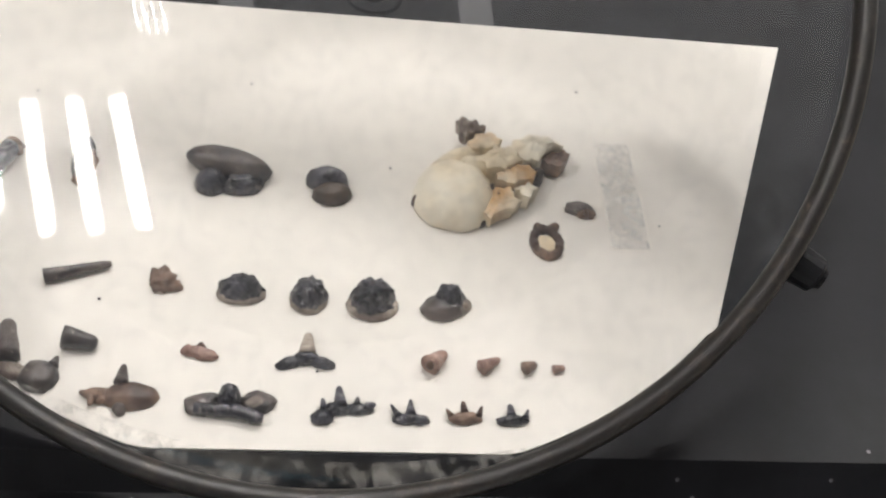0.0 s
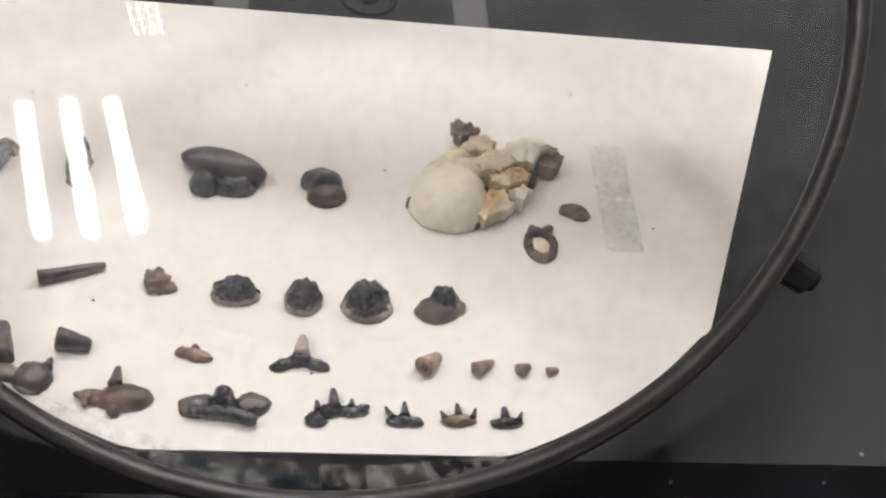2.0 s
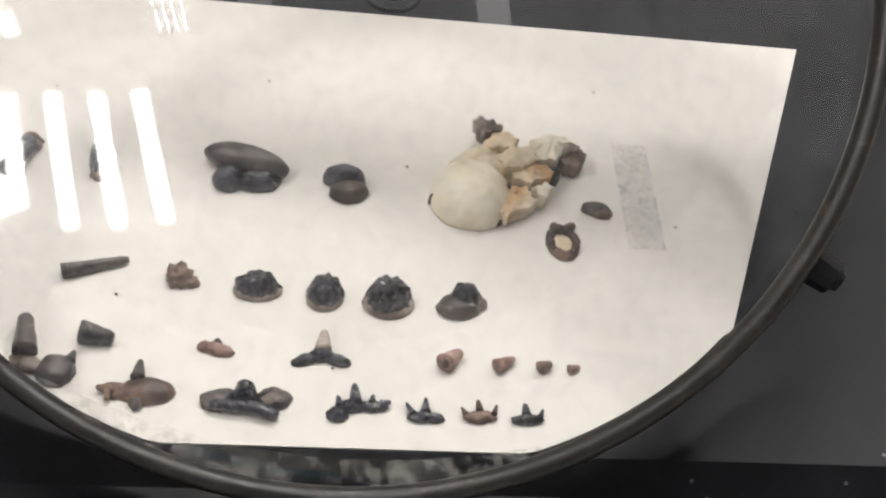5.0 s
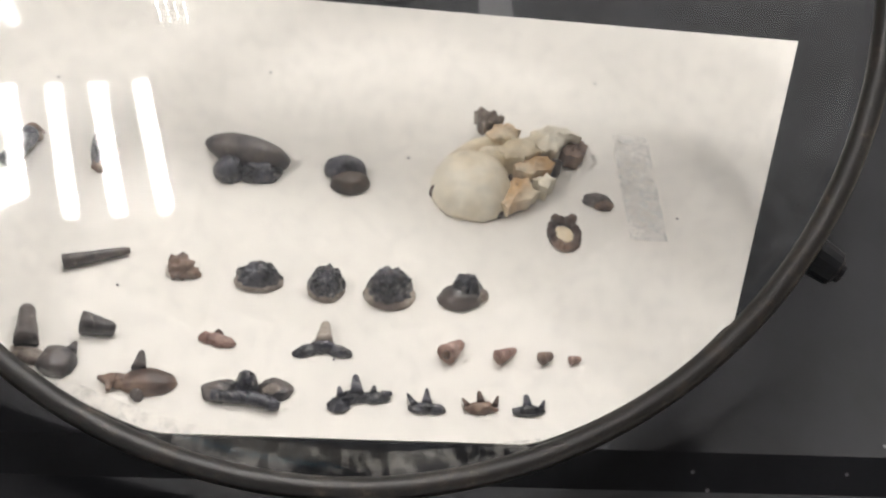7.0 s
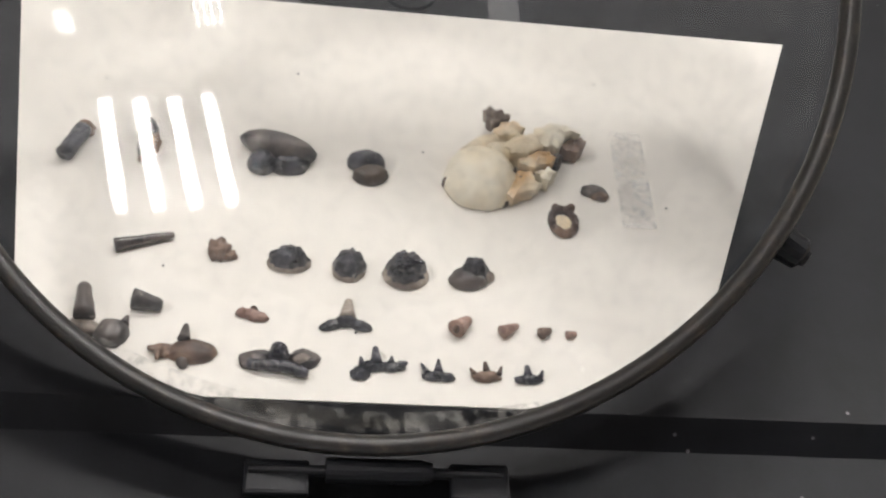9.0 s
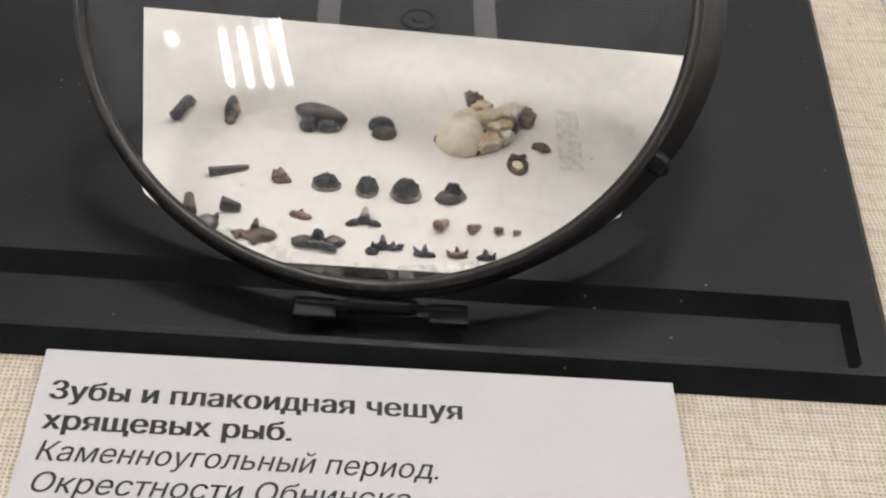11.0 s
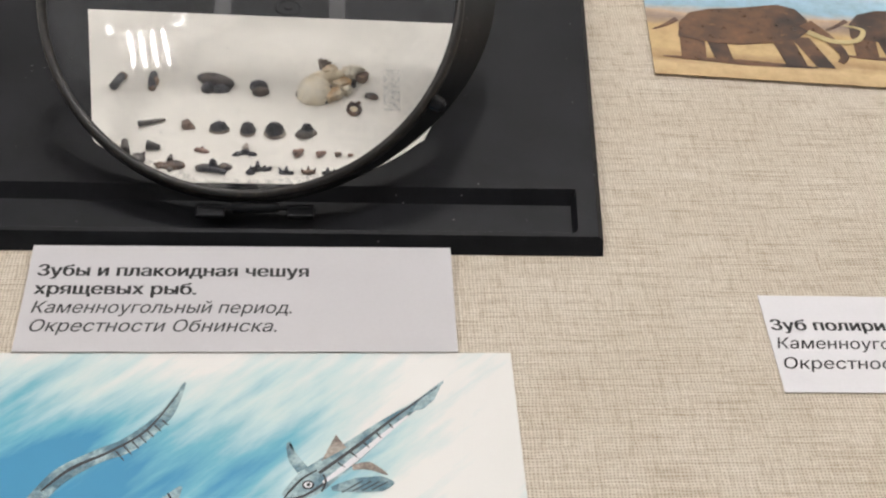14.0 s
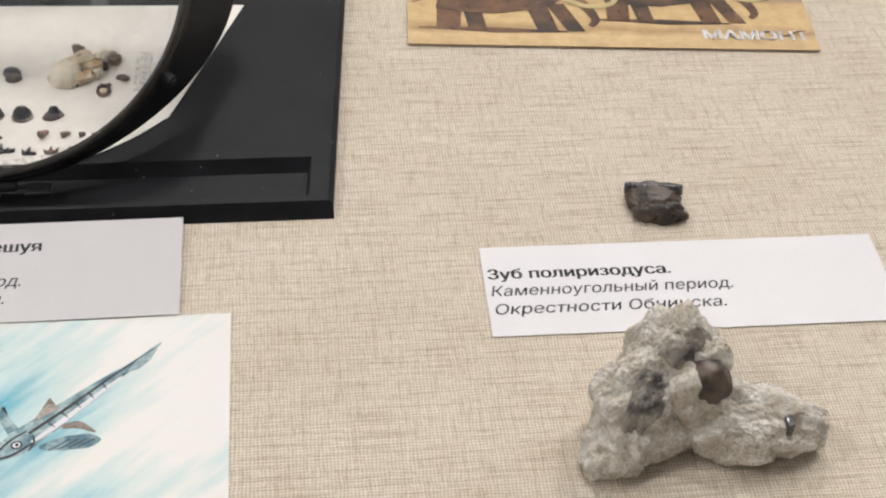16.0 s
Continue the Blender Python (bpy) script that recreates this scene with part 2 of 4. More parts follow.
M_WALL = plain("wall_paint", (0.50, 0.50, 0.50), 0.8)
M_FLOOR = plain("floor_wood", (0.25, 0.18, 0.12), 0.5)
M_CEIL = plain("ceiling_paint", (0.62, 0.63, 0.66), 0.85)
M_TUBE = glow("tube_light", (1.0, 0.962, 0.93), TUBE_POWER)
M_SMALLTUBE = glow("small_tube_light", (1.0, 0.965, 0.93), SMALL_TUBE_POWER)
M_BROADTUBE = glow("broad_tube_light", (1.0, 0.962, 0.93), BROAD_TUBE_POWER)
M_LOUVRE = plain("louvre_lacquer", (0.03, 0.03, 0.03), 0.6)
M_METAL = plain("lacquered_metal", (0.75, 0.75, 0.75), 0.35)


# ---------------------------------------------------------------- mesh helpers
def mesh_of(name, bm, material, smooth=False):
    me = bpy.data.meshes.new(name)
    if smooth:
        for f in bm.faces:
            f.smooth = True
    bm.to_mesh(me)
    bm.free()
    me.materials.append(material)
    return me


def part(name, bm, material, parent, label="", smooth=False):
    ob = new(name, mesh_of(name, bm, material, smooth))
    ob.parent = parent
    if label:
        tagged(ob, label=label)
    return ob


def thing(name, label, category, group="", kind="", at=(0, 0, 0), m=None):
    ob = new(name)
    ob.empty_display_size = 0.005
    ob.matrix_world = m if m is not None else Matrix.Translation(at)
    return tagged(ob, label, category, group, kind)


def solid(name, bm, material, label, category, kind="", m=None, smooth=False, group=""):
    ob = new(name, mesh_of(name, bm, material, smooth))
    if m is not None:
        ob.matrix_world = m
    return tagged(ob, label, category, group, kind)


def box(bm, x0, x1, y0, y1, z0, z1, bevel=0.0):
    made = bmesh.ops.create_cube(bm, size=1)["verts"]
    for v in made:
        v.co = Vector(((x0 + x1) / 2 + v.co.x * (x1 - x0), (y0 + y1) / 2 + v.co.y * (y1 - y0), (z0 + z1) / 2 + v.co.z * (z1 - z0)))
    if bevel:
        edges = list({e for v in made for e in v.link_edges})
        bmesh.ops.bevel(bm, geom=edges, offset=bevel, segments=2, affect="EDGES", profile=0.6)
    return bm


def blob(bm, c, r, turn=0.0, rough=0.12, grain=1.6, seed=0, level=4, floor=0.0, ridges=0, ridge=0.0):
    """A lump: a sphere squashed to the radii r, uneven, with radial ridges if wanted, flat below floor."""
    made = bmesh.ops.create_icosphere(bm, subdivisions=level, radius=1)["verts"]
    spin = Matrix.Rotation(radians(turn), 3, "Z")
    shift = Vector((seed * 3.17, seed * 1.31, seed * 2.23))
    for v in made:
        p = v.co.copy()
        k = 1 + rough * (noise.noise(p * grain + shift) + 0.55 * noise.noise(p * grain * 2.7 + shift) + 0.34 * noise.noise(p * grain * 6.1 + shift))
        if ridges:
            k += ridge * math.cos(ridges * math.atan2(p.y, p.x)) * min(1.0, math.hypot(p.x, p.y) * 2)
        q = spin @ Vector((p.x * r[0] * k, p.y * r[1] * k, p.z * r[2] * k))
        v.co = Vector(c) + q
        if floor is not None and v.co.z < floor:
            v.co.z = floor
    return made


def spike(bm, a, b, ra, rb, sides=14, rough=0.08, bend=0.0, seed=0, flat=1.0):
    """A tapered rod or cusp from a to b, a little uneven."""
    a, b = Vector(a), Vector(b)
    axis = b - a
    side = axis.cross(Vector((0, 0, 1)))
    side = side.normalized() if side.length > 1e-9 else Vector((1, 0, 0))
    up = side.cross(axis).normalized()
    rings = []
    count = 9
    for i in range(count + 1):
        t = i / count
        mid = a + axis * t + side * (bend * math.sin(t * math.pi))
        r = ra + (rb - ra) * t
        if i == count:
            r *= 0.75
        row = []
        for j in range(sides):
            th = 2 * math.pi * j / sides
            k = 1 + rough * noise.noise(Vector((math.cos(th) * 1.5 + seed, math.sin(th) * 1.5, t * 4)))
            row.append(bm.verts.new(mid + side * (math.cos(th) * r * k) + up * (math.sin(th) * r * k * flat)))
        rings.append(row)
    for r0, r1 in zip(rings, rings[1:]):
        for j in range(sides):
            bm.faces.new((r0[j], r0[(j + 1) % sides], r1[(j + 1) % sides], r1[j]))
    bm.faces.new(list(reversed(rings[0])))
    bm.faces.new(rings[-1])
    return bm


def card(w, h, t, bend=0.0, cells=24):
    """A thin sheet with thickness, lower left corner at the origin, bowed a little."""
    bm = bmesh.new()
    rows = []
    for k in (0, 1):
        rows.append([[bm.verts.new((w * i / cells, h * j / cells, t * k + bend * math.sin(math.pi * i / cells) * (1 - j / cells))) for i in range(cells + 1)] for j in range(cells + 1)])
    low, top = rows
    for j in range(cells):
        for i in range(cells):
            bm.faces.new((top[j][i], top[j][i + 1], top[j + 1][i + 1], top[j + 1][i]))
            bm.faces.new((low[j][i], low[j + 1][i], low[j + 1][i + 1], low[j][i + 1]))
    for i in range(cells):
        bm.faces.new((low[0][i], low[0][i + 1], top[0][i + 1], top[0][i]))
        bm.faces.new((low[cells][i + 1], low[cells][i], top[cells][i], top[cells][i + 1]))
        bm.faces.new((low[i + 1][0], low[i][0], top[i][0], top[i + 1][0]))
        bm.faces.new((low[i][cells], low[i + 1][cells], top[i + 1][cells], top[i][cells]))
    return bm


def flat_shape(points, z=0.0, t=0.00006):
    bm = bmesh.new()
    f = bm.faces.new([bm.verts.new((x, y, z)) for x, y in points])
    if f.normal.z < 0:
        f.normal_flip()
    bmesh.ops.triangulate(bm, faces=[f])
    ext = bmesh.ops.extrude_face_region(bm, geom=bm.faces[:])
    for g in ext["geom"]:
        if isinstance(g, bmesh.types.BMVert):
            g.co.z += t
    bmesh.ops.recalc_face_normals(bm, faces=bm.faces[:])
    return bm


def ribbon(points, widths, steps=8):
    """A flat tapered band along a smooth line, as an outline."""
    n = len(points)
    line = []
    for i in range(n - 1):
        p0, p1, p2, p3 = (Vector(points[max(0, min(n - 1, i + k))]) for k in (-1, 0, 1, 2))
        for s in range(steps):
            t = s / steps
            c = 0.5 * (2 * p1 + (p2 - p0) * t + (2 * p0 - 5 * p1 + 4 * p2 - p3) * t * t + (3 * p1 - p0 - 3 * p2 + p3) * t ** 3)
            line.append((c, widths[i] * (1 - t) + widths[i + 1] * t))
    line.append((Vector(points[-1]), widths[-1]))
    left, right = [], []
    for i, (c, w) in enumerate(line):
        d = line[min(i + 1, len(line) - 1)][0] - line[max(i - 1, 0)][0]
        nrm = Vector((-d.y, d.x)).normalized() if d.length else Vector((0, 1))
        left.append(tuple(c + nrm * w / 2))
        right.append(tuple(c - nrm * w / 2))
    return left + right[::-1]


def lettering(text, parent, x, y, z, height, width, bold=0.0, slant=0.0, material=None):
    """One printed line: its baseline starts at x, y and it is as wide as given."""
    cu = bpy.data.curves.new("outline", "FONT")
    cu.body, cu.size, cu.shear, cu.offset = text, 1.0, slant, bold
    cu.resolution_u, cu.fill_mode = 4, "NONE"
    tmp = new("outline", cu)
    bpy.context.view_layer.update()
    me = tmp.to_mesh()
    pts = [v.co.to_2d() for v in me.vertices]
    edges = [tuple(e.vertices) for e in me.edges]
    tmp.to_mesh_clear()
    bpy.data.objects.remove(tmp)
    out, _, faces, *_ = delaunay_2d_cdt(pts, edges, [], 0, 1e-6)
    ex = np.array([[pts[a][0], pts[a][1], pts[c][0], pts[c][1]] for a, c in edges])
    kept = []
    for f in faces:
        cx, cy = (sum(out[k][n] for k in f) / len(f) for n in (0, 1))
        cross = (ex[:, 1] > cy) != (ex[:, 3] > cy)
        e = ex[cross]
        at = e[:, 0] + (cy - e[:, 1]) * (e[:, 2] - e[:, 0]) / (e[:, 3] - e[:, 1])
        if (at > cx).sum() % 2:
            kept.append(f)
    wide = max(p.x for p in out) - min(p.x for p in out)
    bm = bmesh.new()
    for shift in ((0.0,) if not bold else (-bold, 0.0, bold)):
        vs = [bm.verts.new(((p.x + shift) * width / wide, p.y * height, abs(shift) * 0.0002)) for p in out]
        for f in kept:
            bm.faces.new([vs[k] for k in f])
    for v in [v for v in bm.verts if not v.link_faces]:
        bm.verts.remove(v)
    bmesh.ops.recalc_face_normals(bm, faces=bm.faces[:])
    for f in bm.faces:
        if f.normal.z < 0:
            f.normal_flip()
    ob = part("lettering", bm, material or M_INK, parent)
    ob.location = (x, y, z)
    return ob


# ---------------------------------------------------------------- room and table
ROOM = 3.4
WEST = 6.4
TOP = 3.6


def room():
    bm = bmesh.new()
    box(bm, -WEST, ROOM, -ROOM, ROOM, -0.95, -0.80)
    solid("floor", bm, M_FLOOR, "brown wooden floor of the exhibition room", "floor", "structure")
    bm = bmesh.new()
    box(bm, -WEST, ROOM, -ROOM, ROOM, TOP, TOP + 0.15)
    solid("ceiling", bm, M_CEIL, "white painted ceiling with tube lamps", "ceiling", "structure")
    for name, b in (("wall_north", (-WEST, ROOM, ROOM, ROOM + 0.15)), ("wall_south", (-WEST, ROOM, -ROOM - 0.15, -ROOM)),
                    ("wall_east", (ROOM, ROOM + 0.15, -ROOM, ROOM)), ("wall_west", (-WEST - 0.15, -WEST, -ROOM, ROOM))):
        bm = bmesh.new()
        box(bm, *b, -0.95, TOP + 0.15)
        solid(name, bm, M_WALL, "plain light painted wall of the room", "wall", "structure")


def table():
    t = thing("display_table", "wooden display table under a linen cloth", "table", at=(0.15, 0.05, -0.8))
    bm = bmesh.new()
    box(bm, -0.85, 0.85, -0.42, 0.42, 0.765, 0.7985, 0.003)
    part("tabletop", bm, M_FLOOR, t)
    for x in (-0.78, 0.78):
        for y in (-0.36, 0.36):
            bm = bmesh.new()
            box(bm, x - 0.03, x + 0.03, y - 0.03, y + 0.03, 0.0, 0.765, 0.003)
            part("leg", bm, M_FLOOR, t)


def cloth():
    bm = bmesh.new()
    nx, ny = 90, 60
    x0, x1, y0, y1 = -0.72, 1.02, -0.38, 0.48
    g = []
    for j in range(ny + 1):
        row = []
        for i in range(nx + 1):
            x, y = x0 + (x1 - x0) * i / nx, y0 + (y1 - y0) * j / ny
            row.append(bm.verts.new((x, y, 0.0)))
        g.append(row)
    for j in range(ny):
        for i in range(nx):
            bm.faces.new((g[j][i], g[j][i + 1], g[j + 1][i + 1], g[j + 1][i]))
    ext = bmesh.ops.extrude_face_region(bm, geom=bm.faces[:])
    for q in ext["geom"]:
        if isinstance(q, bmesh.types.BMVert):
            q.co.z -= 0.0012
    bmesh.ops.recalc_face_normals(bm, faces=bm.faces[:])
    solid("tablecloth", bm, M_LINEN, "undyed beige linen cloth lying flat on the table", "tablecloth")


def lamp(x, y, size, gap, tube, radius, material, label, turn=0.0, shell=None):
    t = thing("ceiling_lamp", label, "lamp", "ceiling lamps", m=pose(x, y, TOP, 0, 0, turn))
    bm = bmesh.new()
    box(bm, -size / 2, size / 2, -size / 2, size / 2, -0.03, 0.0, 0.004)
    part("housing", bm, shell or M_METAL, t)
    for i in range(4):
        bm = bmesh.new()
        xx = (i - 1.5) * gap
        spike(bm, (xx, -tube / 2, -0.03 - radius * 1.4), (xx, tube / 2, -0.03 - radius * 1.4), radius, radius, 12, 0.0)
        part("tube", bm, material, t, "bright white fluorescent tube")


room()
table()
cloth()
lamp(0.26, 0.45, 0.62, 0.115, 0.52, 0.022, M_BROADTUBE, "square white ceiling lamp with four broad tubes", 13.0)
for lx, ly in ((-3.0, -0.35), (0.1, 2.15), (2.3, 1.7)):
    lamp(lx, ly, 0.66, 0.15, 0.60, 0.019, M_TUBE, "large white ceiling lamp with four bright tubes", 0.0)
for lx, ly in ((-2.40, -1.92), (-5.3, -1.7)):
    lamp(lx, ly, 0.50, 0.115, 0.40, 0.011, M_SMALLTUBE, "dark louvred ceiling lamp with four bright short tubes", -3.0, M_LOUVRE)


# ---------------------------------------------------------------- stand magnifier
BASE_Z = 5.0 * MM
LENS_C = Vector((0.05792, 0.06044, 0.04556))
LENS_N = Vector((-0.0826, -0.5906, 0.8027)).normalized()
LENS_R = 0.0606
LENS_M = Matrix.Translation(LENS_C) @ LENS_N.to_track_quat("Z", "Y").to_matrix().to_4x4()


def magnifier():
    t = thing("stand_magnifier", "black plastic stand magnifier with tilted round lens, dusty, on linen cloth", "magnifier")
    # base plate with a long groove near its front edge
    xs = [-47, -45.5, -41, -40, 150.5, 151.5, 157.4, 158.9]
    ys = [-1.4, 1.6, 3.2, 4.6, 18.5, 21.5, 80, 160, 240, 298, 300]
    bm = bmesh.new()

    def height(i, j):
        if i in (0, 7) or j in (0, 10):
            return 0.0 if (j == 0) else 3.6
        if 3 <= i <= 4 and 3 <= j <= 4:
            return 1.0
        return 5.0

    g = []
    for j, y in enumerate(ys):
        row = []
        for i, x in enumerate(xs):
            lean = 0.082 * max(0, y) * (1 if x > 100 else -1 if x < -30 else 0)
            if i >= 6 and j == 0:
                lean += 0.2
            row.append(bm.verts.new(((x + lean) * MM, (y - 0.0065 * (x + 18)) * MM, height(i, j) * MM)))
        g.append(row)
    for j in range(len(ys) - 1):
        for i in range(len(xs) - 1):
            bm.faces.new((g[j][i], g[j][i + 1], g[j + 1][i + 1], g[j + 1][i]))
    edge = [e for e in bm.edges if e.is_boundary]
    ext = bmesh.ops.extrude_edge_only(bm, edges=edge)
    for q in ext["geom"]:
        if isinstance(q, bmesh.types.BMVert):
            q.co.z = 0.0002
    base = part("base_plate", bm, M_BLACK, t, "black plastic base plate with a long groove")
    mod = base.modifiers.new("bevel", "BEVEL")
    mod.width, mod.segments, mod.limit_method, mod.angle_limit = 0.0007, 3, "ANGLE", radians(20)
    # hinge: side lugs, middle barrel and pin
    for x0, x1 in ((43.4, 51.5), (69.0, 76.5)):
        bm = bmesh.new()
        box(bm, x0 * MM, x1 * MM, 6.6 * MM, 11.6 * MM, BASE_Z, 6.4 * MM, 0.0005)
        part("hinge_lug", bm, M_BLACK, t)
    bm = bmesh.new()
    spike(bm, (0.0535, 0.0100, 0.0064), (0.0668, 0.0100, 0.0064), 0.0016, 0.0016, 18, 0.0)
    part("hinge_barrel", bm, M_BLACK, t)
    bm = bmesh.new()
    spike(bm, (0.0440, 0.0100, 0.0062), (0.0758, 0.0100, 0.0062), 0.0007, 0.0007, 12, 0.0)
    part("hinge_pin", bm, M_BLACK, t)
    # rim of the lens: a rounded profile turned round the axis
    prof = [(-1.1, 1.2), (-0.5, 1.8), (0.4, 1.9), (1.0, 1.3), (1.3, 0.2), (1.3, -3.0), (0.7, -3.1), (0.1, -2.0), (-1.2, -1.0), (-1.4, 0.3)]
    bm = bmesh.new()
    seg = 160
    rings = []
    for s in range(seg):
        th = 2 * math.pi * s / seg
        rings.append([bm.verts.new(((LENS_R + a * MM) * math.cos(th), (LENS_R + a * MM) * math.sin(th), z * MM)) for a, z in prof])
    for s in range(seg):
        r0, r1 = rings[s], rings[(s + 1) % seg]
        for k in range(len(prof)):
            bm.faces.new((r0[k], r1[k], r1[(k + 1) % len(prof)], r0[(k + 1) % len(prof)]))
    bmesh.ops.recalc_face_normals(bm, faces=bm.faces[:])
    rim = part("rim", bm, M_RIM, t, "dark round rim with paint rubbed off its edge", smooth=True)
    rim.matrix_local = LENS_M
    # added black skirt under the rim covers the sheet's edge; widening downwards and deepest at its outer side
    hub = LENS_M.inverted() @ Vector((0.0505, -0.0664, 0.1329))
    bm = bmesh.new()
    rings = []
    for s in range(seg):
        th = 2 * math.pi * s / seg
        deep = (4.0 + 27.0 * max(0.0, math.cos(th - radians(14))) ** 3) * MM
        row = []
        for a, low in ((1.1, 0.0), (1.1, 1.0), (-0.2, 1.0), (-0.2, 0.0)):
            p = Vector(((LENS_R + a * MM) * math.cos(th), (LENS_R + a * MM) * math.sin(th), -2.4 * MM))
            row.append(bm.verts.new(p + (p - hub).normalized() * deep * low))
        rings.append(row)
    for s in range(seg):
        r0, r1 = rings[s], rings[(s + 1) % seg]
        for k in range(4):
            bm.faces.new((r0[k], r1[k], r1[(k + 1) % 4], r0[(k + 1) % 4]))
    bmesh.ops.recalc_face_normals(bm, faces=bm.faces[:])
    barrel = part("barrel", bm, M_BLACK, t, "added black tapered skirt under the rim, covering the sheet's edge", smooth=False)
    barrel.matrix_local = LENS_M
    # lens: domed upper surface and a hollow lower surface, a little askew to the rim
    edge_r = LENS_R - 1.0 * MM
    bm = bmesh.new()

    def cap(radius, up, tilt):
        flat = math.sqrt(radius ** 2 - edge_r ** 2)
        at = []
        for k in range(19):
            r = edge_r * k / 18
            z = up * (math.sqrt(radius ** 2 - r ** 2) - flat)
            at.append([tilt @ Vector((r * math.cos(2 * math.pi * q / 128), r * math.sin(2 * math.pi * q / 128), z)) for q in range(128)])
        for k in range(18):
            for q in range(128):
                ring = [at[k][q], at[k + 1][q], at[k + 1][(q + 1) % 128], at[k][(q + 1) % 128]]
                if up < 0 and max(p.z for p in ring) > -0.0003:
                    continue
                bm.faces.new([bm.verts.new(p) for p in (ring if k else ring[:3])])

    cap(0.125, 1, Matrix.Identity(3))
    askew = LENS_M.to_3x3().inverted() @ Vector((-0.1126, -0.4816, 0.8691)).normalized()
    cap(0.139, -1, Vector((0, 0, 1)).rotation_difference(askew).to_matrix())
    bmesh.ops.remove_doubles(bm, verts=bm.verts[:], dist=1e-6)
    lens = part("lens", bm, M_LENS, t, "clear round magnifying lens mirroring the lamps", smooth=True)
    lens.matrix_local = LENS_M
    lens.visible_shadow = False
    bm = bmesh.new()
    rows = []
    for k in range(5):
        row = []
        for q in range(61):
            th = radians(240 + 60 * q / 60)
            width = 0.0032 * math.sin(math.pi * q / 60) ** 0.6
            r = LENS_R - 0.0012 - width * k / 4
            row.append(bm.verts.new((r * math.cos(th), r * math.sin(th), 0.0004)))
        rows.append(row)
    for r0, r1 in zip(rows, rows[1:]):
        for q in range(60):
            bm.faces.new((r0[q], r0[q + 1], r1[q + 1], r1[q]))
    dust = part("dust_film", bm, M_DUST, t, "patchy grey dust along the lens edge")
    dust.matrix_local = LENS_M
    dust.visible_shadow = False
    bm = bmesh.new()
    bmesh.ops.create_circle(bm, cap_ends=True, segments=96, radius=LENS_R - 0.0013)
    veil = part("dust_veil", bm, M_VEIL, t, "even thin dust on the lens")
    veil.matrix_local = LENS_M @ Matrix.Translation((0, 0, 0.0002))
    veil.visible_shadow = False
    # stud at the rim's side
    out = (Vector((0.1120, 0.0307, 0.0284)) - LENS_C)
    out -= LENS_N * out.dot(LENS_N)
    out.normalize()
    foot = LENS_C + out * (LENS_R + 0.0012)
    bm = bmesh.new()
    spike(bm, foot - LENS_N * 0.0025, foot + out * 0.0035 - LENS_N * 0.0025, 0.0024, 0.0021, 16, 0.0)
    stud = part("stud", bm, M_BLACK, t)
    bm = bmesh.new()
    spike(bm, foot + out * 0.0034 - LENS_N * 0.0025, foot + out * 0.0042 - LENS_N * 0.0025, 0.0014, 0.0012, 12, 0.0)
    part("stud_cap", bm, M_BLACK, stud)
    # two grey strips and a screw seat on the base under the lens
    for x0, x1 in ((42.0, 47.4), (80.2, 85.6)):
        bm = bmesh.new()
        box(bm, x0 * MM, x1 * MM, 92 * MM, 290 * MM, BASE_Z + 0.00004, BASE_Z + 0.00012)
        part("strip", bm, M_STRIP, t, "worn grey strip on the base")
    bm = bmesh.new()
    prof = [(4.6, 0.0), (4.3, 0.5), (3.9, 0.6), (3.5, 0.2), (1.6, 0.2), (1.4, 0.7), (0.0, 0.8)]
    rows = [[bm.verts.new((0.0665 + r * MM * math.cos(2 * math.pi * s / 40), 0.1090 + r * MM * math.sin(2 * math.pi * s / 40), BASE_Z + z * MM)) for s in range(40)] for r, z in prof[:-1]]
    for r0, r1 in zip(rows, rows[1:]):
        for s in range(40):
            bm.faces.new((r0[s], r0[(s + 1) % 40], r1[(s + 1) % 40], r1[s]))
    bm.faces.new(rows[-1])
    part("screw", bm, M_BLACK, t, smooth=False)


SHEET_Z = BASE_Z + 0.00038


def sheet():
    """White sheet under the lens; its front corners are trimmed round."""
    tl, tr, br, bl = (Vector(p) for p in ((0.8, 105.5), (132.5, 101.2), (101.4, 20.8), (13.5, 21.5)))
    pts = [tl, tr]
    n = 40
    c, rx, ry = Vector((59.0, 116.0)), 76.0, 99.0

    def inside(p):
        d = p - c
        return p.y > 40.0 or (d.x / rx) ** 2 + (d.y / ry) ** 2 <= 1

    ring = []
    quad = [tl, tr, br, bl]
    for a, b in zip(quad, quad[1:] + quad[:1]):
        for i in range(n):
            ring.append(a + (b - a) * i / n)
    out = []
    for p in ring:
        if not inside(p):
            d = p - c
            k = math.sqrt((d.x / rx) ** 2 + (d.y / ry) ** 2)
            p = c + d / k
        out.append((p.x * MM, p.y * MM))
    solid("paper_sheet", flat_shape(out, BASE_Z + 0.00018, 0.0002), M_SHEET, "white paper sheet with trimmed corners lying on the black base", "paper")


magnifier()
sheet()


# ---------------------------------------------------------------- fossils on the sheet
GROUP = "fossils laid out on the sheet"
RUN = 2.3  # degrees by which the rows of fossils run


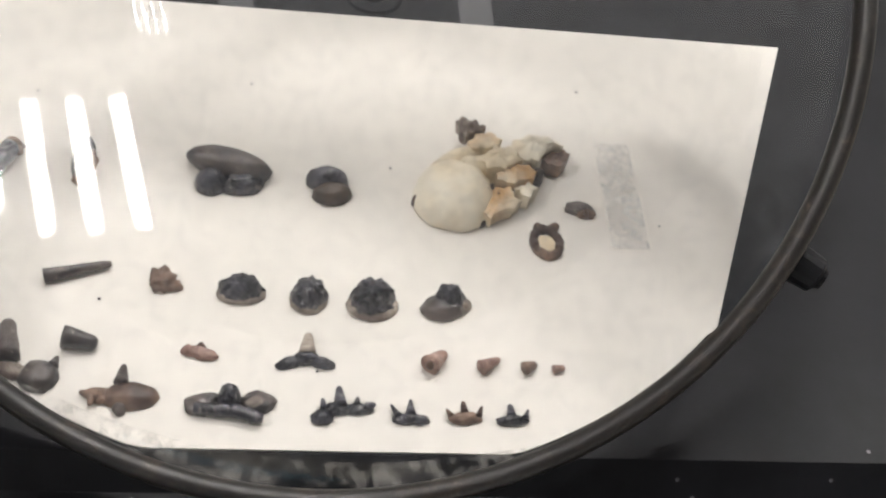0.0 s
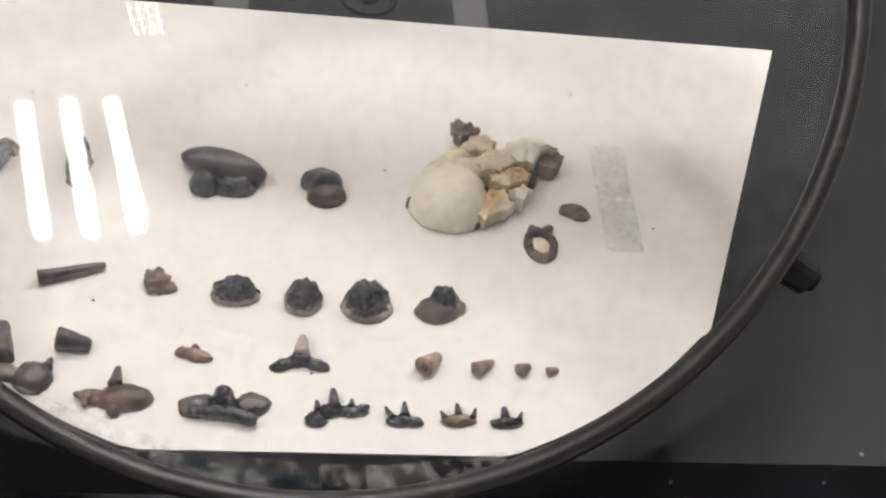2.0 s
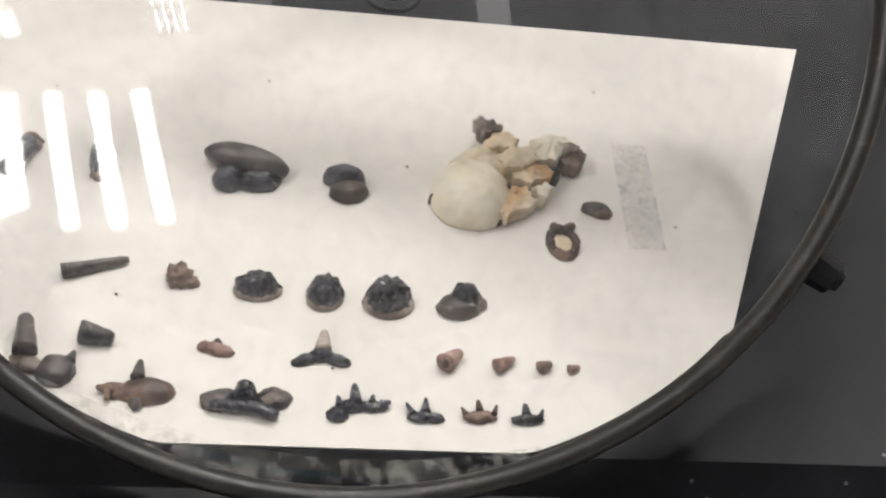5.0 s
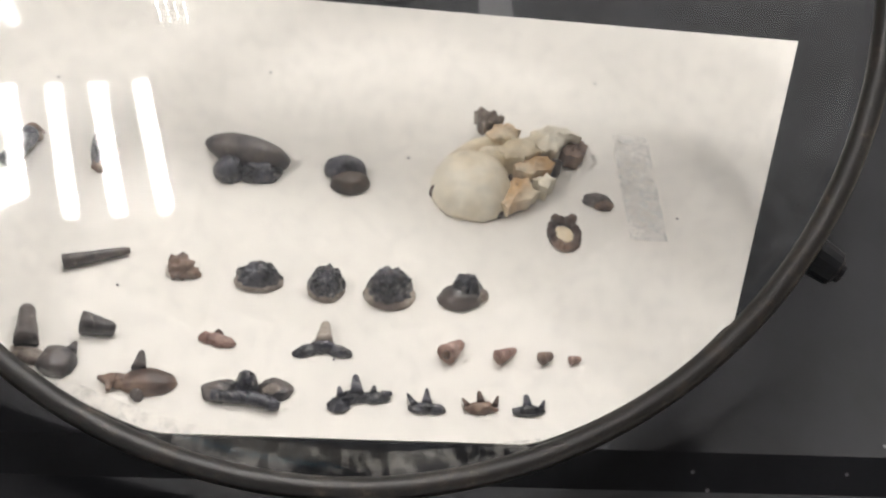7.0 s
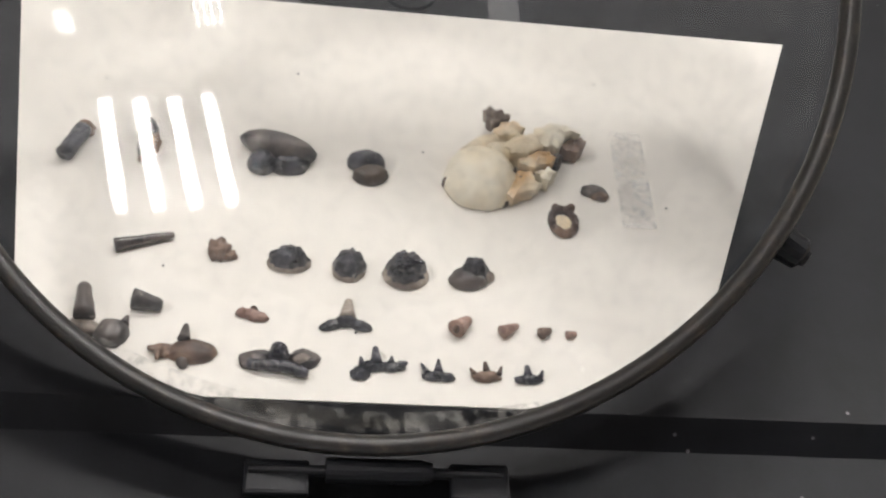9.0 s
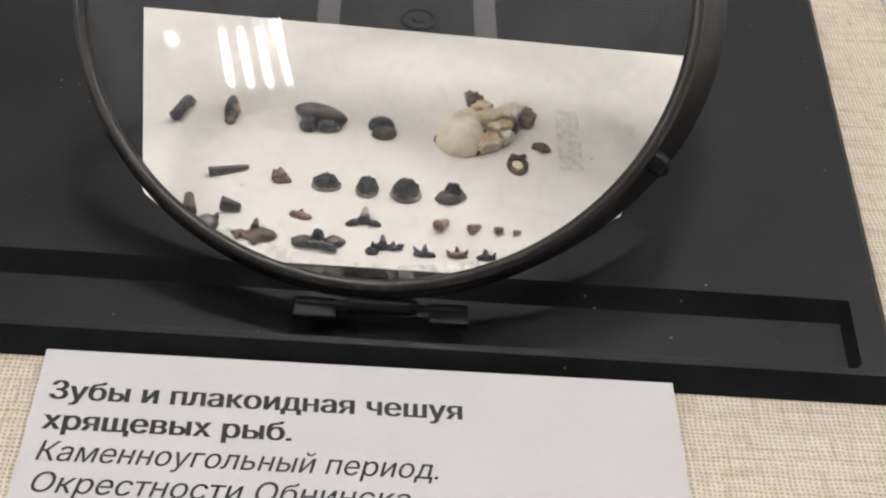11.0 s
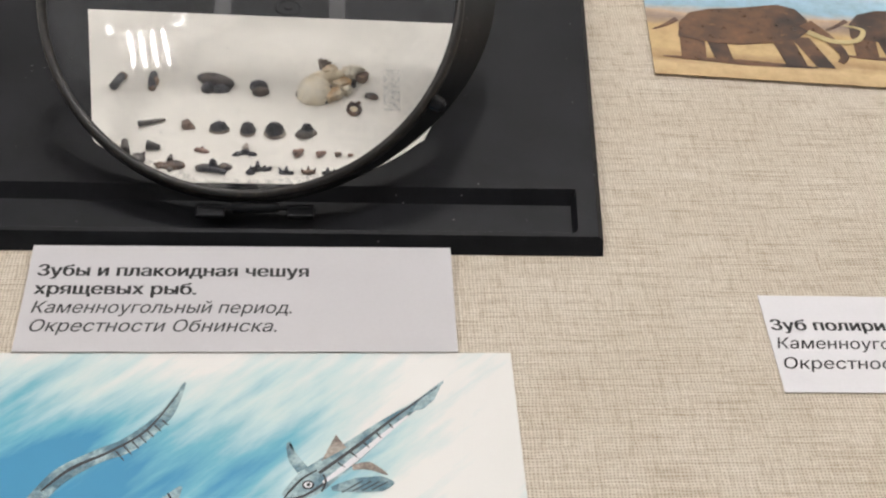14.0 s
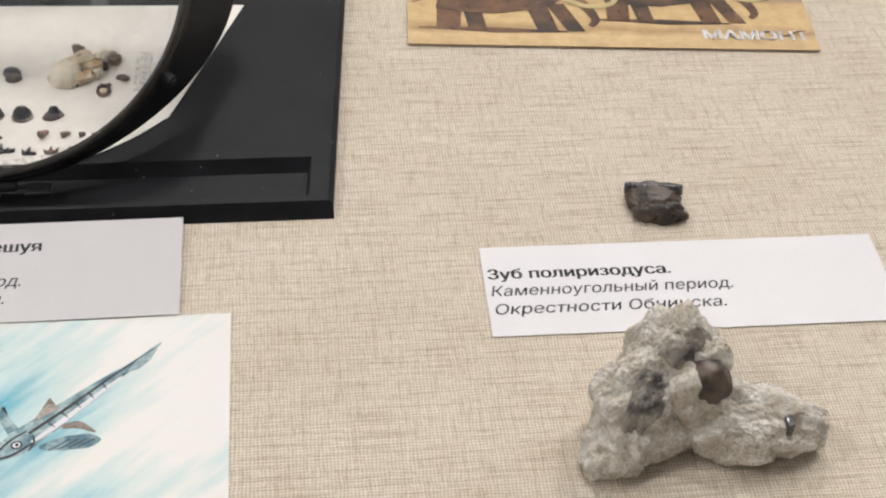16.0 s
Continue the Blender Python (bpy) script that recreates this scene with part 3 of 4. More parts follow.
def shard(bm, outline, top, bulge, bottom=0.0, seed=0.0, rough=0.25):
    """A broken plate: an angular outline with an uneven, slightly domed top and a steep edge, in mm."""
    n = len(outline)
    ring = []
    for i in range(n):
        p, q = Vector(outline[i]), Vector(outline[(i + 1) % n])
        side = Vector((q.y - p.y, p.x - q.x))
        for k in range(5):
            u = k / 5
            ring.append(p.lerp(q, u) + side * 0.22 * noise.noise(Vector((u * 3.1 + i * 1.7, seed, 0.3))) + side * 0.10 * math.sin(math.pi * u))
    mid = sum(ring, Vector((0, 0))) / len(ring)

    def row(shrink, z, lift):
        out = []
        for p in ring:
            q = mid + (p - mid) * shrink
            h = z + lift * (1 - shrink * shrink) + rough * (1.3 - shrink) * (noise.noise(Vector((q.x * 0.8, q.y * 0.8, seed + 5))) + 0.8 * noise.noise(Vector((q.x * 2.3, q.y * 2.3, seed))))
            out.append(bm.verts.new((q.x * MM, q.y * MM, h * MM)))
        return out

    def join(r0, r1):
        for i in range(len(r0)):
            j = (i + 1) % len(r0)
            bm.faces.new((r0[i], r0[j], r1[j], r1[i]))

    tops = [row(k, top, bulge) for k in (1.0, 0.95, 0.86, 0.74, 0.6, 0.46, 0.32, 0.16)]
    for r0, r1 in zip(tops, tops[1:]):
        join(r0, r1)
    bm.faces.new(tops[-1])
    join(row(0.86, bottom, 0.0), row(1.0, top, 0.0))
    return bm


def fossil(name, label, category, x, y, pieces, turn=0.0):
    """A fossil at x, y (mm) on the sheet. pieces: (part name, material, list of lumps and spikes in mm)."""
    t = thing(name, label, category, GROUP, m=pose(x * MM, y * MM, SHEET_Z + 0.0001, 0, 0, RUN + turn))
    for k, (pname, mat, shapes) in enumerate(pieces):
        bm = bmesh.new()
        for n, s in enumerate(shapes):
            s = dict(s)
            kind = s.pop("kind")
            if kind == "shard":
                shard(bm, seed=n + 3 * k + x * 0.37, **s)
            elif kind == "lump":
                cx, cy, cz = s.pop("c")
                r = s.pop("r")
                blob(bm, (cx * MM, cy * MM, cz * MM), [v * MM for v in r], seed=n + 3 * k + x * 0.37, **s)
            else:
                a, b, ra, rb = s.pop("a"), s.pop("b"), s.pop("ra"), s.pop("rb")
                s["bend"] = s.get("bend", 0.0) * MM
                spike(bm, [v * MM for v in a], [v * MM for v in b], ra * MM, rb * MM, seed=x + n, **s)
        for v in bm.verts:
            v.co.z = max(v.co.z, 0.0)
        part(pname, bm, mat, t, smooth=True)
    return t


def lump(x, y, rx, ry, rz, z=0.0, **more):
    return dict(kind="lump", c=(x, y, z), r=(rx, ry, rz), **more)


def cusp(x0, y0, x1, y1, ra, rb, z0=0.7, z1=0.5, **more):
    return dict(kind="spike", a=(x0, y0, z0), b=(x1, y1, z1), ra=ra, rb=rb, **more)


def plate(outline, top, bulge=0.5, **more):
    return dict(kind="shard", outline=outline, top=top, bulge=bulge, **more)


TOOTH = "tooth"
# back row
fossil("fossil_fragment", "blackish broken fossil fragment with brown end on white paper", "fossil", 15.4, 66.4, [
    ("shaft", M_DARKTOOTH, [cusp(-1.4, -3.4, 0.9, 2.6, 1.3, 1.35, 1.2, 1.2, rough=0.3)]),
    ("end", M_BROWNTOOTH, [lump(0.9, 3.4, 1.5, 0.9, 1.6, rough=0.3, level=3), lump(1.8, 2.5, 0.6, 0.8, 1.0, level=3)])])
fossil("fossil_fragment", "upright leaf-shaped dark fossil scale with brown edge", "fossil", 25.7, 67.4, [
    ("blade", M_DARKTOOTH, [lump(0.0, 0.6, 1.5, 4.9, 1.5, rough=0.18)]),
    ("edge", M_BROWNTOOTH, [lump(1.0, 0.0, 0.9, 2.3, 1.6, rough=0.3), lump(0.0, -3.2, 1.2, 1.5, 0.8, rough=0.2)])])
fossil("fossil_tooth", "long dark grey bean-capped fossil tooth on a barrel-shaped root", TOOTH, 45.2, 64.6, [
    ("crown", M_GREYTOOTH, [lump(0.2, 2.3, 6.0, 2.3, 2.4, 1.2, turn=-19, rough=0.05)]),
    ("barrel", M_DARKTOOTH, [lump(-2.3, -0.5, 2.2, 2.2, 2.6, rough=0.07)]),
    ("root", M_DARKTOOTH, [lump(1.7, -0.7, 3.0, 1.9, 2.0, rough=0.12), lump(2.4, 0.2, 2.6, 1.7, 2.0, turn=-20, rough=0.12)]),
    ("crust", M_ROOT, [lump(-1.0, 1.1, 2.2, 0.7, 2.5, turn=-10, rough=0.5), lump(1.9, 0.6, 1.0, 0.6, 2.3, rough=0.5, level=3)])])
fossil("fossil_tooth", "small rounded dark brown fossil tooth with a glossy cap", TOOTH, 58.7, 63.3, [
    ("crown", M_DARKTOOTH, [lump(0.0, 1.6, 3.0, 1.7, 2.6, 0.5, turn=-6, rough=0.07)]),
    ("root", M_BROWNHORN, [lump(0.5, -0.6, 2.7, 2.0, 2.1, rough=0.10)])])


def skull_bone():
    """Pale broken skull bone: rounded case, plates with gaps, a hooked arm and a dark spur."""
    fossil("fossil_skull_bone", "cream broken fossil skull bone with rounded case and tan plates", "bone", 81.2, 64.9, [
        ("case", M_BONE, [lump(-5.2, -2.2, 5.8, 5.8, 5.0, 0.4, turn=20, rough=0.06), lump(-2.6, 1.4, 3.8, 2.6, 4.9, turn=30, rough=0.12), lump(1.6, 2.4, 3.4, 2.4, 4.6, turn=10, rough=0.2)]),
        ("tan_plate", M_TANBONE, [lump(-4.2, 4.2, 6.6, 2.2, 3.4, 0.0, turn=33, rough=0.10)]),
        ("knob", M_TANBONE, [plate([(-2.8, 6.2), (-1.4, 8.0), (0.9, 8.3), (2.3, 6.8), (1.2, 4.6), (-2.3, 4.8)], 3.6, 0.7)]),
        ("ridge", M_BONE, [plate([(-2.2, 2.0), (0.6, 4.6), (3.2, 4.2), (4.4, 1.5), (1.7, -0.2), (-0.8, -0.1)], 4.6, 0.8, rough=0.7)]),
        ("side_plate", M_TANBONE, [plate([(0.2, 1.6), (3.4, 2.6), (5.6, 1.8), (6.4, 0.4), (5.6, -0.9), (2.7, -2.2), (0.6, -1.0)], 3.4, 0.6, rough=0.5)]),
        ("lower_plate", M_TANBONE, [plate([(-1.7, -4.2), (0.0, -1.8), (2.4, -1.5), (3.9, -4.4), (2.4, -5.6), (0.5, -6.0), (-1.1, -7.8), (-1.9, -6.6)], 2.4, 0.5, rough=0.4)]),
        ("chip", M_BONE, [plate([(2.9, -2.0), (5.2, -0.7), (6.5, -2.0), (4.8, -3.9), (3.9, -3.4)], 2.7, 0.4)]),
        ("arm", M_BONE, [plate([(2.4, 4.2), (3.6, 6.2), (6.2, 7.5), (9.0, 7.2), (10.9, 5.4), (8.7, 4.7), (6.9, 2.3), (4.8, 2.2)], 3.9, 0.9, bottom=1.0, rough=0.6)]),
        ("beak", M_BROWNTOOTH, [plate([(7.2, 3.8), (9.0, 5.8), (11.2, 6.1), (12.2, 5.2), (11.6, 3.8), (10.2, 2.5), (8.6, 3.1)], 2.6, 0.2, rough=0.6)]),
        ("hollow", M_BROWNHORN, [lump(-0.7, -1.9, 1.2, 1.6, 3.0, turn=-20, rough=0.3, level=3), lump(6.6, 1.6, 1.3, 0.9, 2.9, rough=0.4, level=3), lump(-2.2, -6.3, 0.9, 0.9, 1.5, level=3), lump(2.6, -1.8, 1.6, 0.6, 2.2, turn=30, level=3)]),
        ("pit", M_BROWNTOOTH, [lump(-6.6, 1.0, 0.35, 0.3, 4.2, level=2), lump(-4.6, -1.6, 0.6, 0.4, 5.15, level=2), lump(-10.7, -2.6, 0.5, 0.8, 1.6, level=2), lump(5.0, -2.2, 0.6, 0.45, 3.15, level=2), lump(0.6, -3.2, 0.4, 0.35, 2.85, level=2), lump(2.3, 0.9, 0.4, 0.35, 4.2, level=2)]),
        ("spur", M_ROOT, [plate([(-3.9, 10.4), (-2.9, 11.4), (-1.7, 10.3), (0.3, 9.5), (0.2, 8.6), (-1.7, 8.2), (-2.9, 7.3), (-3.6, 8.5)], 3.7, 0.6, bottom=1.5, rough=0.9)])])


skull_bone()
fossil("fossil_ring_bone", "small oval brown fossil with hollow cream middle", "fossil", 88.2, 55.1, [
    ("ring", M_BROWNTOOTH, [lump(1.75 * math.cos(a / 26 * 6.2832), 2.5 * math.sin(a / 26 * 6.2832), 0.62, 0.75, 1.0 + 0.3 * math.sin(a * 1.9), rough=0.3, level=2) for a in range(26)]),
    ("filling", M_BONE, [lump(-0.1, -0.4, 1.5, 1.9, 0.7, rough=0.1, level=3)]),
    ("nub", M_BROWNTOOTH, [lump(-0.8, 2.9, 0.6, 0.7, 1.0, level=3), lump(1.6, 3.0, 0.7, 0.7, 0.9, level=3)])])
fossil("fossil_tooth", "tiny grey-brown domed fossil tooth beside clear tape", TOOTH, 93.8, 61.4, [
    ("crown", M_GREYTOOTH, [lump(-0.1, 0.3, 2.1, 1.1, 1.4, rough=0.15, turn=-8)]),
    ("root", M_BROWNTOOTH, [lump(0.6, -0.5, 1.4, 1.0, 1.0, rough=0.2)])])

# second row
fossil("fossil_spine", "slender tapered grey fossil spine lying on white paper", "spine", 27.4, 47.4, [
    ("shaft", M_GREYTOOTH, [cusp(-4.0, -1.3, 4.0, 1.0, 0.95, 0.5, 0.8, 0.6, rough=0.12)])])
fossil("fossil_fragment", "small angular reddish brown fossil fragment", "fossil", 38.2, 46.0, [
    ("body", M_BROWNTOOTH, [lump(-0.3, 0.2, 1.7, 1.7, 2.0, rough=0.35, grain=2.2), lump(1.2, -0.7, 1.1, 0.8, 1.0, rough=0.3)])])
DOMES = (("round ridged black fossil crushing tooth on a pale brown root", 47.7, 45.1, (0, -0.5, 3.2, 1.9), (0, -0.2, 2.8, 1.9, 2.7), 9),
         ("narrow ridged black fossil crushing tooth with chipped tip", 56.1, 44.5, (0, -0.8, 2.4, 2.2), (0.1, -0.4, 2.3, 2.2, 3.2), 9),
         ("large ridged black fossil crushing tooth on a wide root", 64.2, 44.2, (0, -1.0, 3.3, 2.7), (0, -0.5, 2.9, 2.6, 3.8), 11))
for lab, dx, dy, sk, dm, rd in DOMES:
    fossil("fossil_tooth", lab, TOOTH, dx, dy, [
        ("root", M_ROOT, [lump(sk[0], sk[1], sk[2], sk[3], 1.1, rough=0.08)]),
        ("crown", M_DARKTOOTH, [lump(dm[0], dm[1], dm[2], dm[3], dm[4], rough=0.13, grain=2.2, ridges=rd, ridge=0.045, level=5)]),
        ("tip", M_GREYTOOTH, [lump(dm[0], dm[1] + 0.3, 0.8, 0.6, dm[4] * 1.03, rough=0.4, level=3)])])
fossil("fossil_tooth", "lopsided dark fossil crushing tooth with a side spur", TOOTH, 73.7, 43.4, [
    ("root", M_GREYTOOTH, [lump(-0.5, -0.5, 2.8, 2.1, 1.6, rough=0.1)]),
    ("crown", M_DARKTOOTH, [lump(0.5, 0.5, 2.0, 1.6, 3.4, rough=0.14, ridges=8, ridge=0.05)]),
    ("spur", M_ROOT, [lump(1.9, -0.1, 1.4, 1.0, 1.3, rough=0.25)])])

# third row
fossil("fossil_spine", "stubby tapered brown-grey fossil spine", "spine", 21.0, 35.4, [
    ("shaft", M_GREYTOOTH, [cusp(0.0, -2.6, -0.5, 2.9, 1.5, 0.95, 1.2, 1.0, rough=0.15)])])
fossil("fossil_tooth", "rounded olive-grey fossil tooth plate with pointed corner", TOOTH, 24.6, 30.8, [
    ("plate", M_GREYTOOTH, [lump(0.2, 0.0, 2.3, 2.3, 1.7, rough=0.1)]),
    ("point", M_GREYTOOTH, [cusp(1.8, 1.2, 2.2, 2.7, 0.7, 0.25)]),
    ("root", M_ROOT, [lump(-2.8, 0.9, 2.6, 1.2, 0.9, rough=0.2, turn=-25)])])
fossil("fossil_fragment", "short wedge of blue-grey fossil spine", "fossil", 29.0, 36.0, [
    ("wedge", M_GREYTOOTH, [cusp(-1.9, 0.2, 2.0, -0.7, 1.6, 0.85, 1.1, 0.8, rough=0.2, sides=7)])])
fossil("fossil_tooth", "small reddish brown fossil tooth lying flat", TOOTH, 43.2, 34.9, [
    ("root", M_ROSETOOTH, [lump(0.1, -0.1, 2.1, 0.9, 0.9, turn=-18, rough=0.2), lump(-1.4, 0.3, 0.9, 0.8, 0.9, rough=0.3, level=3)]),
    ("cusp", M_BROWNTOOTH, [lump(0.1, 0.7, 0.6, 0.6, 1.1, level=3)])])
fossil("fossil_tooth", "dark three-armed fossil tooth with a pale central cusp", TOOTH, 55.8, 34.4, [
    ("root", M_DARKTOOTH, [lump(-2.0, -0.7, 1.7, 0.8, 0.9, turn=16, rough=0.2), lump(1.9, -0.8, 1.8, 0.8, 0.9, turn=-20, rough=0.2), lump(0, -0.1, 1.6, 1.0, 1.3, rough=0.2)]),
    ("cusp", M_ROOT, [cusp(0.2, 0.2, 0.5, 3.2, 1.1, 0.5, 1.1, 0.9, flat=0.7)])])
CONES = (("hollow rosy brown fossil cone tooth", 71.7, 33.9, (-0.9, -0.9, 1.3, 1.3, 1.35, 0.6), M_ROSETOOTH, True), ("rosy tapered fossil cone tooth", 78.3, 33.6, (-1.0, -0.6, 1.4, 1.0, 1.0, 0.42), M_ROSETOOTH, False),
         ("small grey-brown fossil cone tooth", 83.3, 33.4, (-0.6, -0.3, 0.9, 0.5, 0.85, 0.5), M_BROWNTOOTH, False), ("tiny orange-rose fossil cone tooth", 87.0, 33.3, (-0.6, -0.1, 0.8, 0.3, 0.6, 0.36), M_ROSETOOTH, False))
for lab, dx, dy, (a0, b0, a1, b1, r0, r1), mat, hollow in CONES:
    pieces = [("cone", mat, [cusp(a0, b0, a1, b1, r0, r1, r0 * 0.9, r1, rough=0.12)])]
    if hollow:
        pieces.append(("hollow", M_BROWNTOOTH, [lump(a0 + 0.05, b0 - 0.1, 0.5, 0.55, 0.7, 1.3, floor=None, level=3)]))
    fossil("fossil_tooth", lab, TOOTH, dx, dy, pieces)

# front row
fossil("fossil_tooth", "fish-shaped brown fossil tooth plate with an upright cusp", TOOTH, 34.5, 28.2, [
    ("plate", M_BROWNTOOTH, [lump(1.0, -0.1, 3.3, 1.9, 1.6, rough=0.08), lump(-2.2, 0.0, 1.6, 1.0, 1.0, rough=0.2)]),
    ("tail", M_BROWNTOOTH, [cusp(-2.6, 0.0, -4.7, 0.4, 0.8, 0.3, 0.7, 0.5, rough=0.3), cusp(-3.3, -0.2, -3.4, -1.5, 0.5, 0.3)]),
    ("lobe", M_GREYTOOTH, [lump(-0.1, -1.8, 0.8, 1.0, 1.0, rough=0.2, level=3)]),
    ("cusp", M_GREYTOOTH, [cusp(0.0, 1.2, 0.2, 3.9, 0.9, 0.35, 1.2, 1.0)])])
fossil("fossil_tooth", "large dark winged fossil tooth with a domed cusp", TOOTH, 47.1, 27.1, [
    ("root", M_GREYTOOTH, [lump(-3.0, 0.2, 2.3, 1.6, 1.3, rough=0.18), lump(3.2, 0.4, 2.1, 1.6, 1.1, rough=0.15)]),
    ("pale_patch", M_ROOT, [lump(2.9, 0.2, 1.5, 1.0, 1.35, rough=0.2, level=3)]),
    ("front", M_DARKTOOTH, [cusp(-4.2, -0.7, 0.2, -1.2, 0.7, 0.9, 0.8, 0.8, rough=0.2), cusp(0.0, -1.1, 3.7, -2.4, 0.9, 0.7, 0.8, 0.8, rough=0.2)]),
    ("cusp", M_DARKTOOTH, [lump(-0.1, 0.6, 1.5, 1.6, 3.2, rough=0.08)])])
fossil("fossil_tooth", "black arched fossil tooth with one tall and several small cusps", TOOTH, 60.1, 26.7, [
    ("root", M_DARKTOOTH, [lump(-2.3, -0.9, 1.3, 1.2, 1.0, rough=0.2), lump(-0.6, 0.2, 1.8, 0.9, 1.0, rough=0.2), lump(2.0, 0.1, 1.9, 0.8, 0.9, rough=0.2)]),
    ("main_cusp", M_DARKTOOTH, [cusp(-0.2, 0.3, -0.2, 2.9, 0.85, 0.35, 0.9, 0.9)]),
    ("side_cusp", M_DARKTOOTH, [cusp(-2.1, 0.1, -2.2, 1.5, 0.5, 0.2)]),
    ("side_cusp", M_DARKTOOTH, [cusp(1.8, 0.4, 2.0, 1.6, 0.5, 0.2)]),
    ("side_cusp", M_DARKTOOTH, [cusp(2.9, 0.2, 4.0, 0.5, 0.5, 0.3)])])
fossil("fossil_tooth", "small black fossil tooth with two sharp cusps", TOOTH, 68.1, 26.0, [
    ("root", M_DARKTOOTH, [lump(-0.2, -0.4, 1.9, 0.8, 0.9, rough=0.15), lump(1.3, -0.6, 1.1, 0.7, 0.8, rough=0.15)]),
    ("main_cusp", M_DARKTOOTH, [cusp(0.1, 0.0, 0.3, 2.2, 0.65, 0.18)]),
    ("side_cusp", M_DARKTOOTH, [cusp(-1.4, -0.3, -2.1, 1.5, 0.5, 0.15)])])
fossil("fossil_tooth", "small brown three-cusped fossil tooth", TOOTH, 74.7, 26.1, [
    ("root", M_BROWNTOOTH, [lump(0.0, -0.3, 2.0, 0.9, 1.0, rough=0.2)]),
    ("main_cusp", M_BROWNTOOTH, [cusp(0.0, 0.2, 0.0, 1.9, 0.5, 0.25)]),
    ("side_cusp", M_BROWNTOOTH, [cusp(-1.7, -0.2, -2.1, 0.9, 0.4, 0.15)]),
    ("side_cusp", M_BROWNTOOTH, [cusp(1.7, -0.2, 2.2, 1.2, 0.4, 0.15)])])
fossil("fossil_tooth", "small black fossil tooth with a blunt and a thin cusp", TOOTH, 80.5, 25.9, [
    ("root", M_DARKTOOTH, [lump(0.0, -0.3, 2.0, 0.8, 1.0, rough=0.15)]),
    ("main_cusp", M_DARKTOOTH, [cusp(-0.2, 0.1, -0.1, 1.7, 0.6, 0.35)]),
    ("side_cusp", M_DARKTOOTH, [cusp(1.5, -0.2, 2.0, 1.0, 0.4, 0.15)])])


def tape():
    bm = bmesh.new()
    cells = 12
    g = [[bm.verts.new(((i / 3 - 0.5) * 5.2 * MM, (j / cells - 0.5) * 21 * MM, 0.00012 + 0.00018 * (0.5 + noise.noise(Vector((i * 0.9, j * 0.8, 3)))))) for i in range(4)] for j in range(cells + 1)]
    for j in range(cells):
        for i in range(3):
            bm.faces.new((g[j][i], g[j][i + 1], g[j + 1][i + 1], g[j + 1][i]))
    ext = bmesh.ops.extrude_face_region(bm, geom=bm.faces[:])
    for q in ext["geom"]:
        if isinstance(q, bmesh.types.BMVert):
            q.co.z += 0.00006
    bmesh.ops.recalc_face_normals(bm, faces=bm.faces[:])
    solid("adhesive_tape", bm, M_TAPE, "wrinkled strip of shiny tape on white paper", "tape", m=pose(0.1001, 0.0650, SHEET_Z + 0.0001, 0, 0, -1))


def crumbs():
    """Loose dark grains on the sheet."""
    rng = random.Random(5)
    for x, y in ((47.7, 85.4), (30.4, 43.1), (67.5, 68.6), (104.7, 59.1), (123.2, 63.0), (57.2, 32.5), (17.8, 81.7), (96.7, 87.1)):
        bm = bmesh.new()
        blob(bm, (0, 0, 0.0001), [0.00020, 0.00015, 0.00014], rough=0.4, level=2, seed=rng.random() * 9)
        solid("grain", bm, M_DARKTOOTH, "tiny dark grain lying on the paper sheet", "grain", m=Matrix.Translation((x * MM, y * MM, SHEET_Z + 0.0001)), group="loose grains")


tape()
crumbs()


# ---------------------------------------------------------------- labels and pictures on the cloth
def fish_label():
    t = thing("paper_label", "white paper label with printed Cyrillic text, leaning on the black base", "label", m=pose(0.0, -0.0390, 0.0009, 2.4, 0, 0))
    # white paper in the greyed colour that carries the tilted sheet's shade
    part("sheet", card(0.115, 0.0370, 0.00022), M_SHADEDLABEL, t)
    z = 0.00026
    rows = (("Зубы и плакоидная чешуя", 2.3, 25.9, 72.6, True), ("хрящевых рыб.", 2.5, 19.4, 42.6, True),
            ("Каменноугольный период.", 2.4, 12.9, 68.2, False), ("Окрестности Обнинска.", 2.6, 6.6, 64.0, False))
    for text, x, y, w, bold in rows:
        lettering(text, t, x * MM, y * MM, z, 5.6 * MM, w * MM, 0.034 if bold else 0.006, 0.0 if bold else 0.22, M_INK if bold else M_GREYINK)


def tooth_label():
    t = thing("paper_label", "narrow white paper label with printed Cyrillic text lying on linen", "label", m=pose(0.2003, -0.0524, 0.0003, 0, 0, -0.6))
    part("sheet", card(0.1182, 0.0345, 0.00022), M_LABEL, t)
    z = 0.00026
    rows = (("Зуб полиризодуса.", 1.0, 21.6, 53.2, True), ("Каменноугольный период.", 1.0, 15.0, 70.0, False), ("Окрестности Обнинска.", 1.2, 8.0, 66.0, False))
    for text, x, y, w, bold in rows:
        lettering(text, t, x * MM, y * MM, z, 5.4 * MM, w * MM, 0.034 if bold else 0.006, 0.0 if bold else 0.2, M_INK if bold else M_GREYINK)


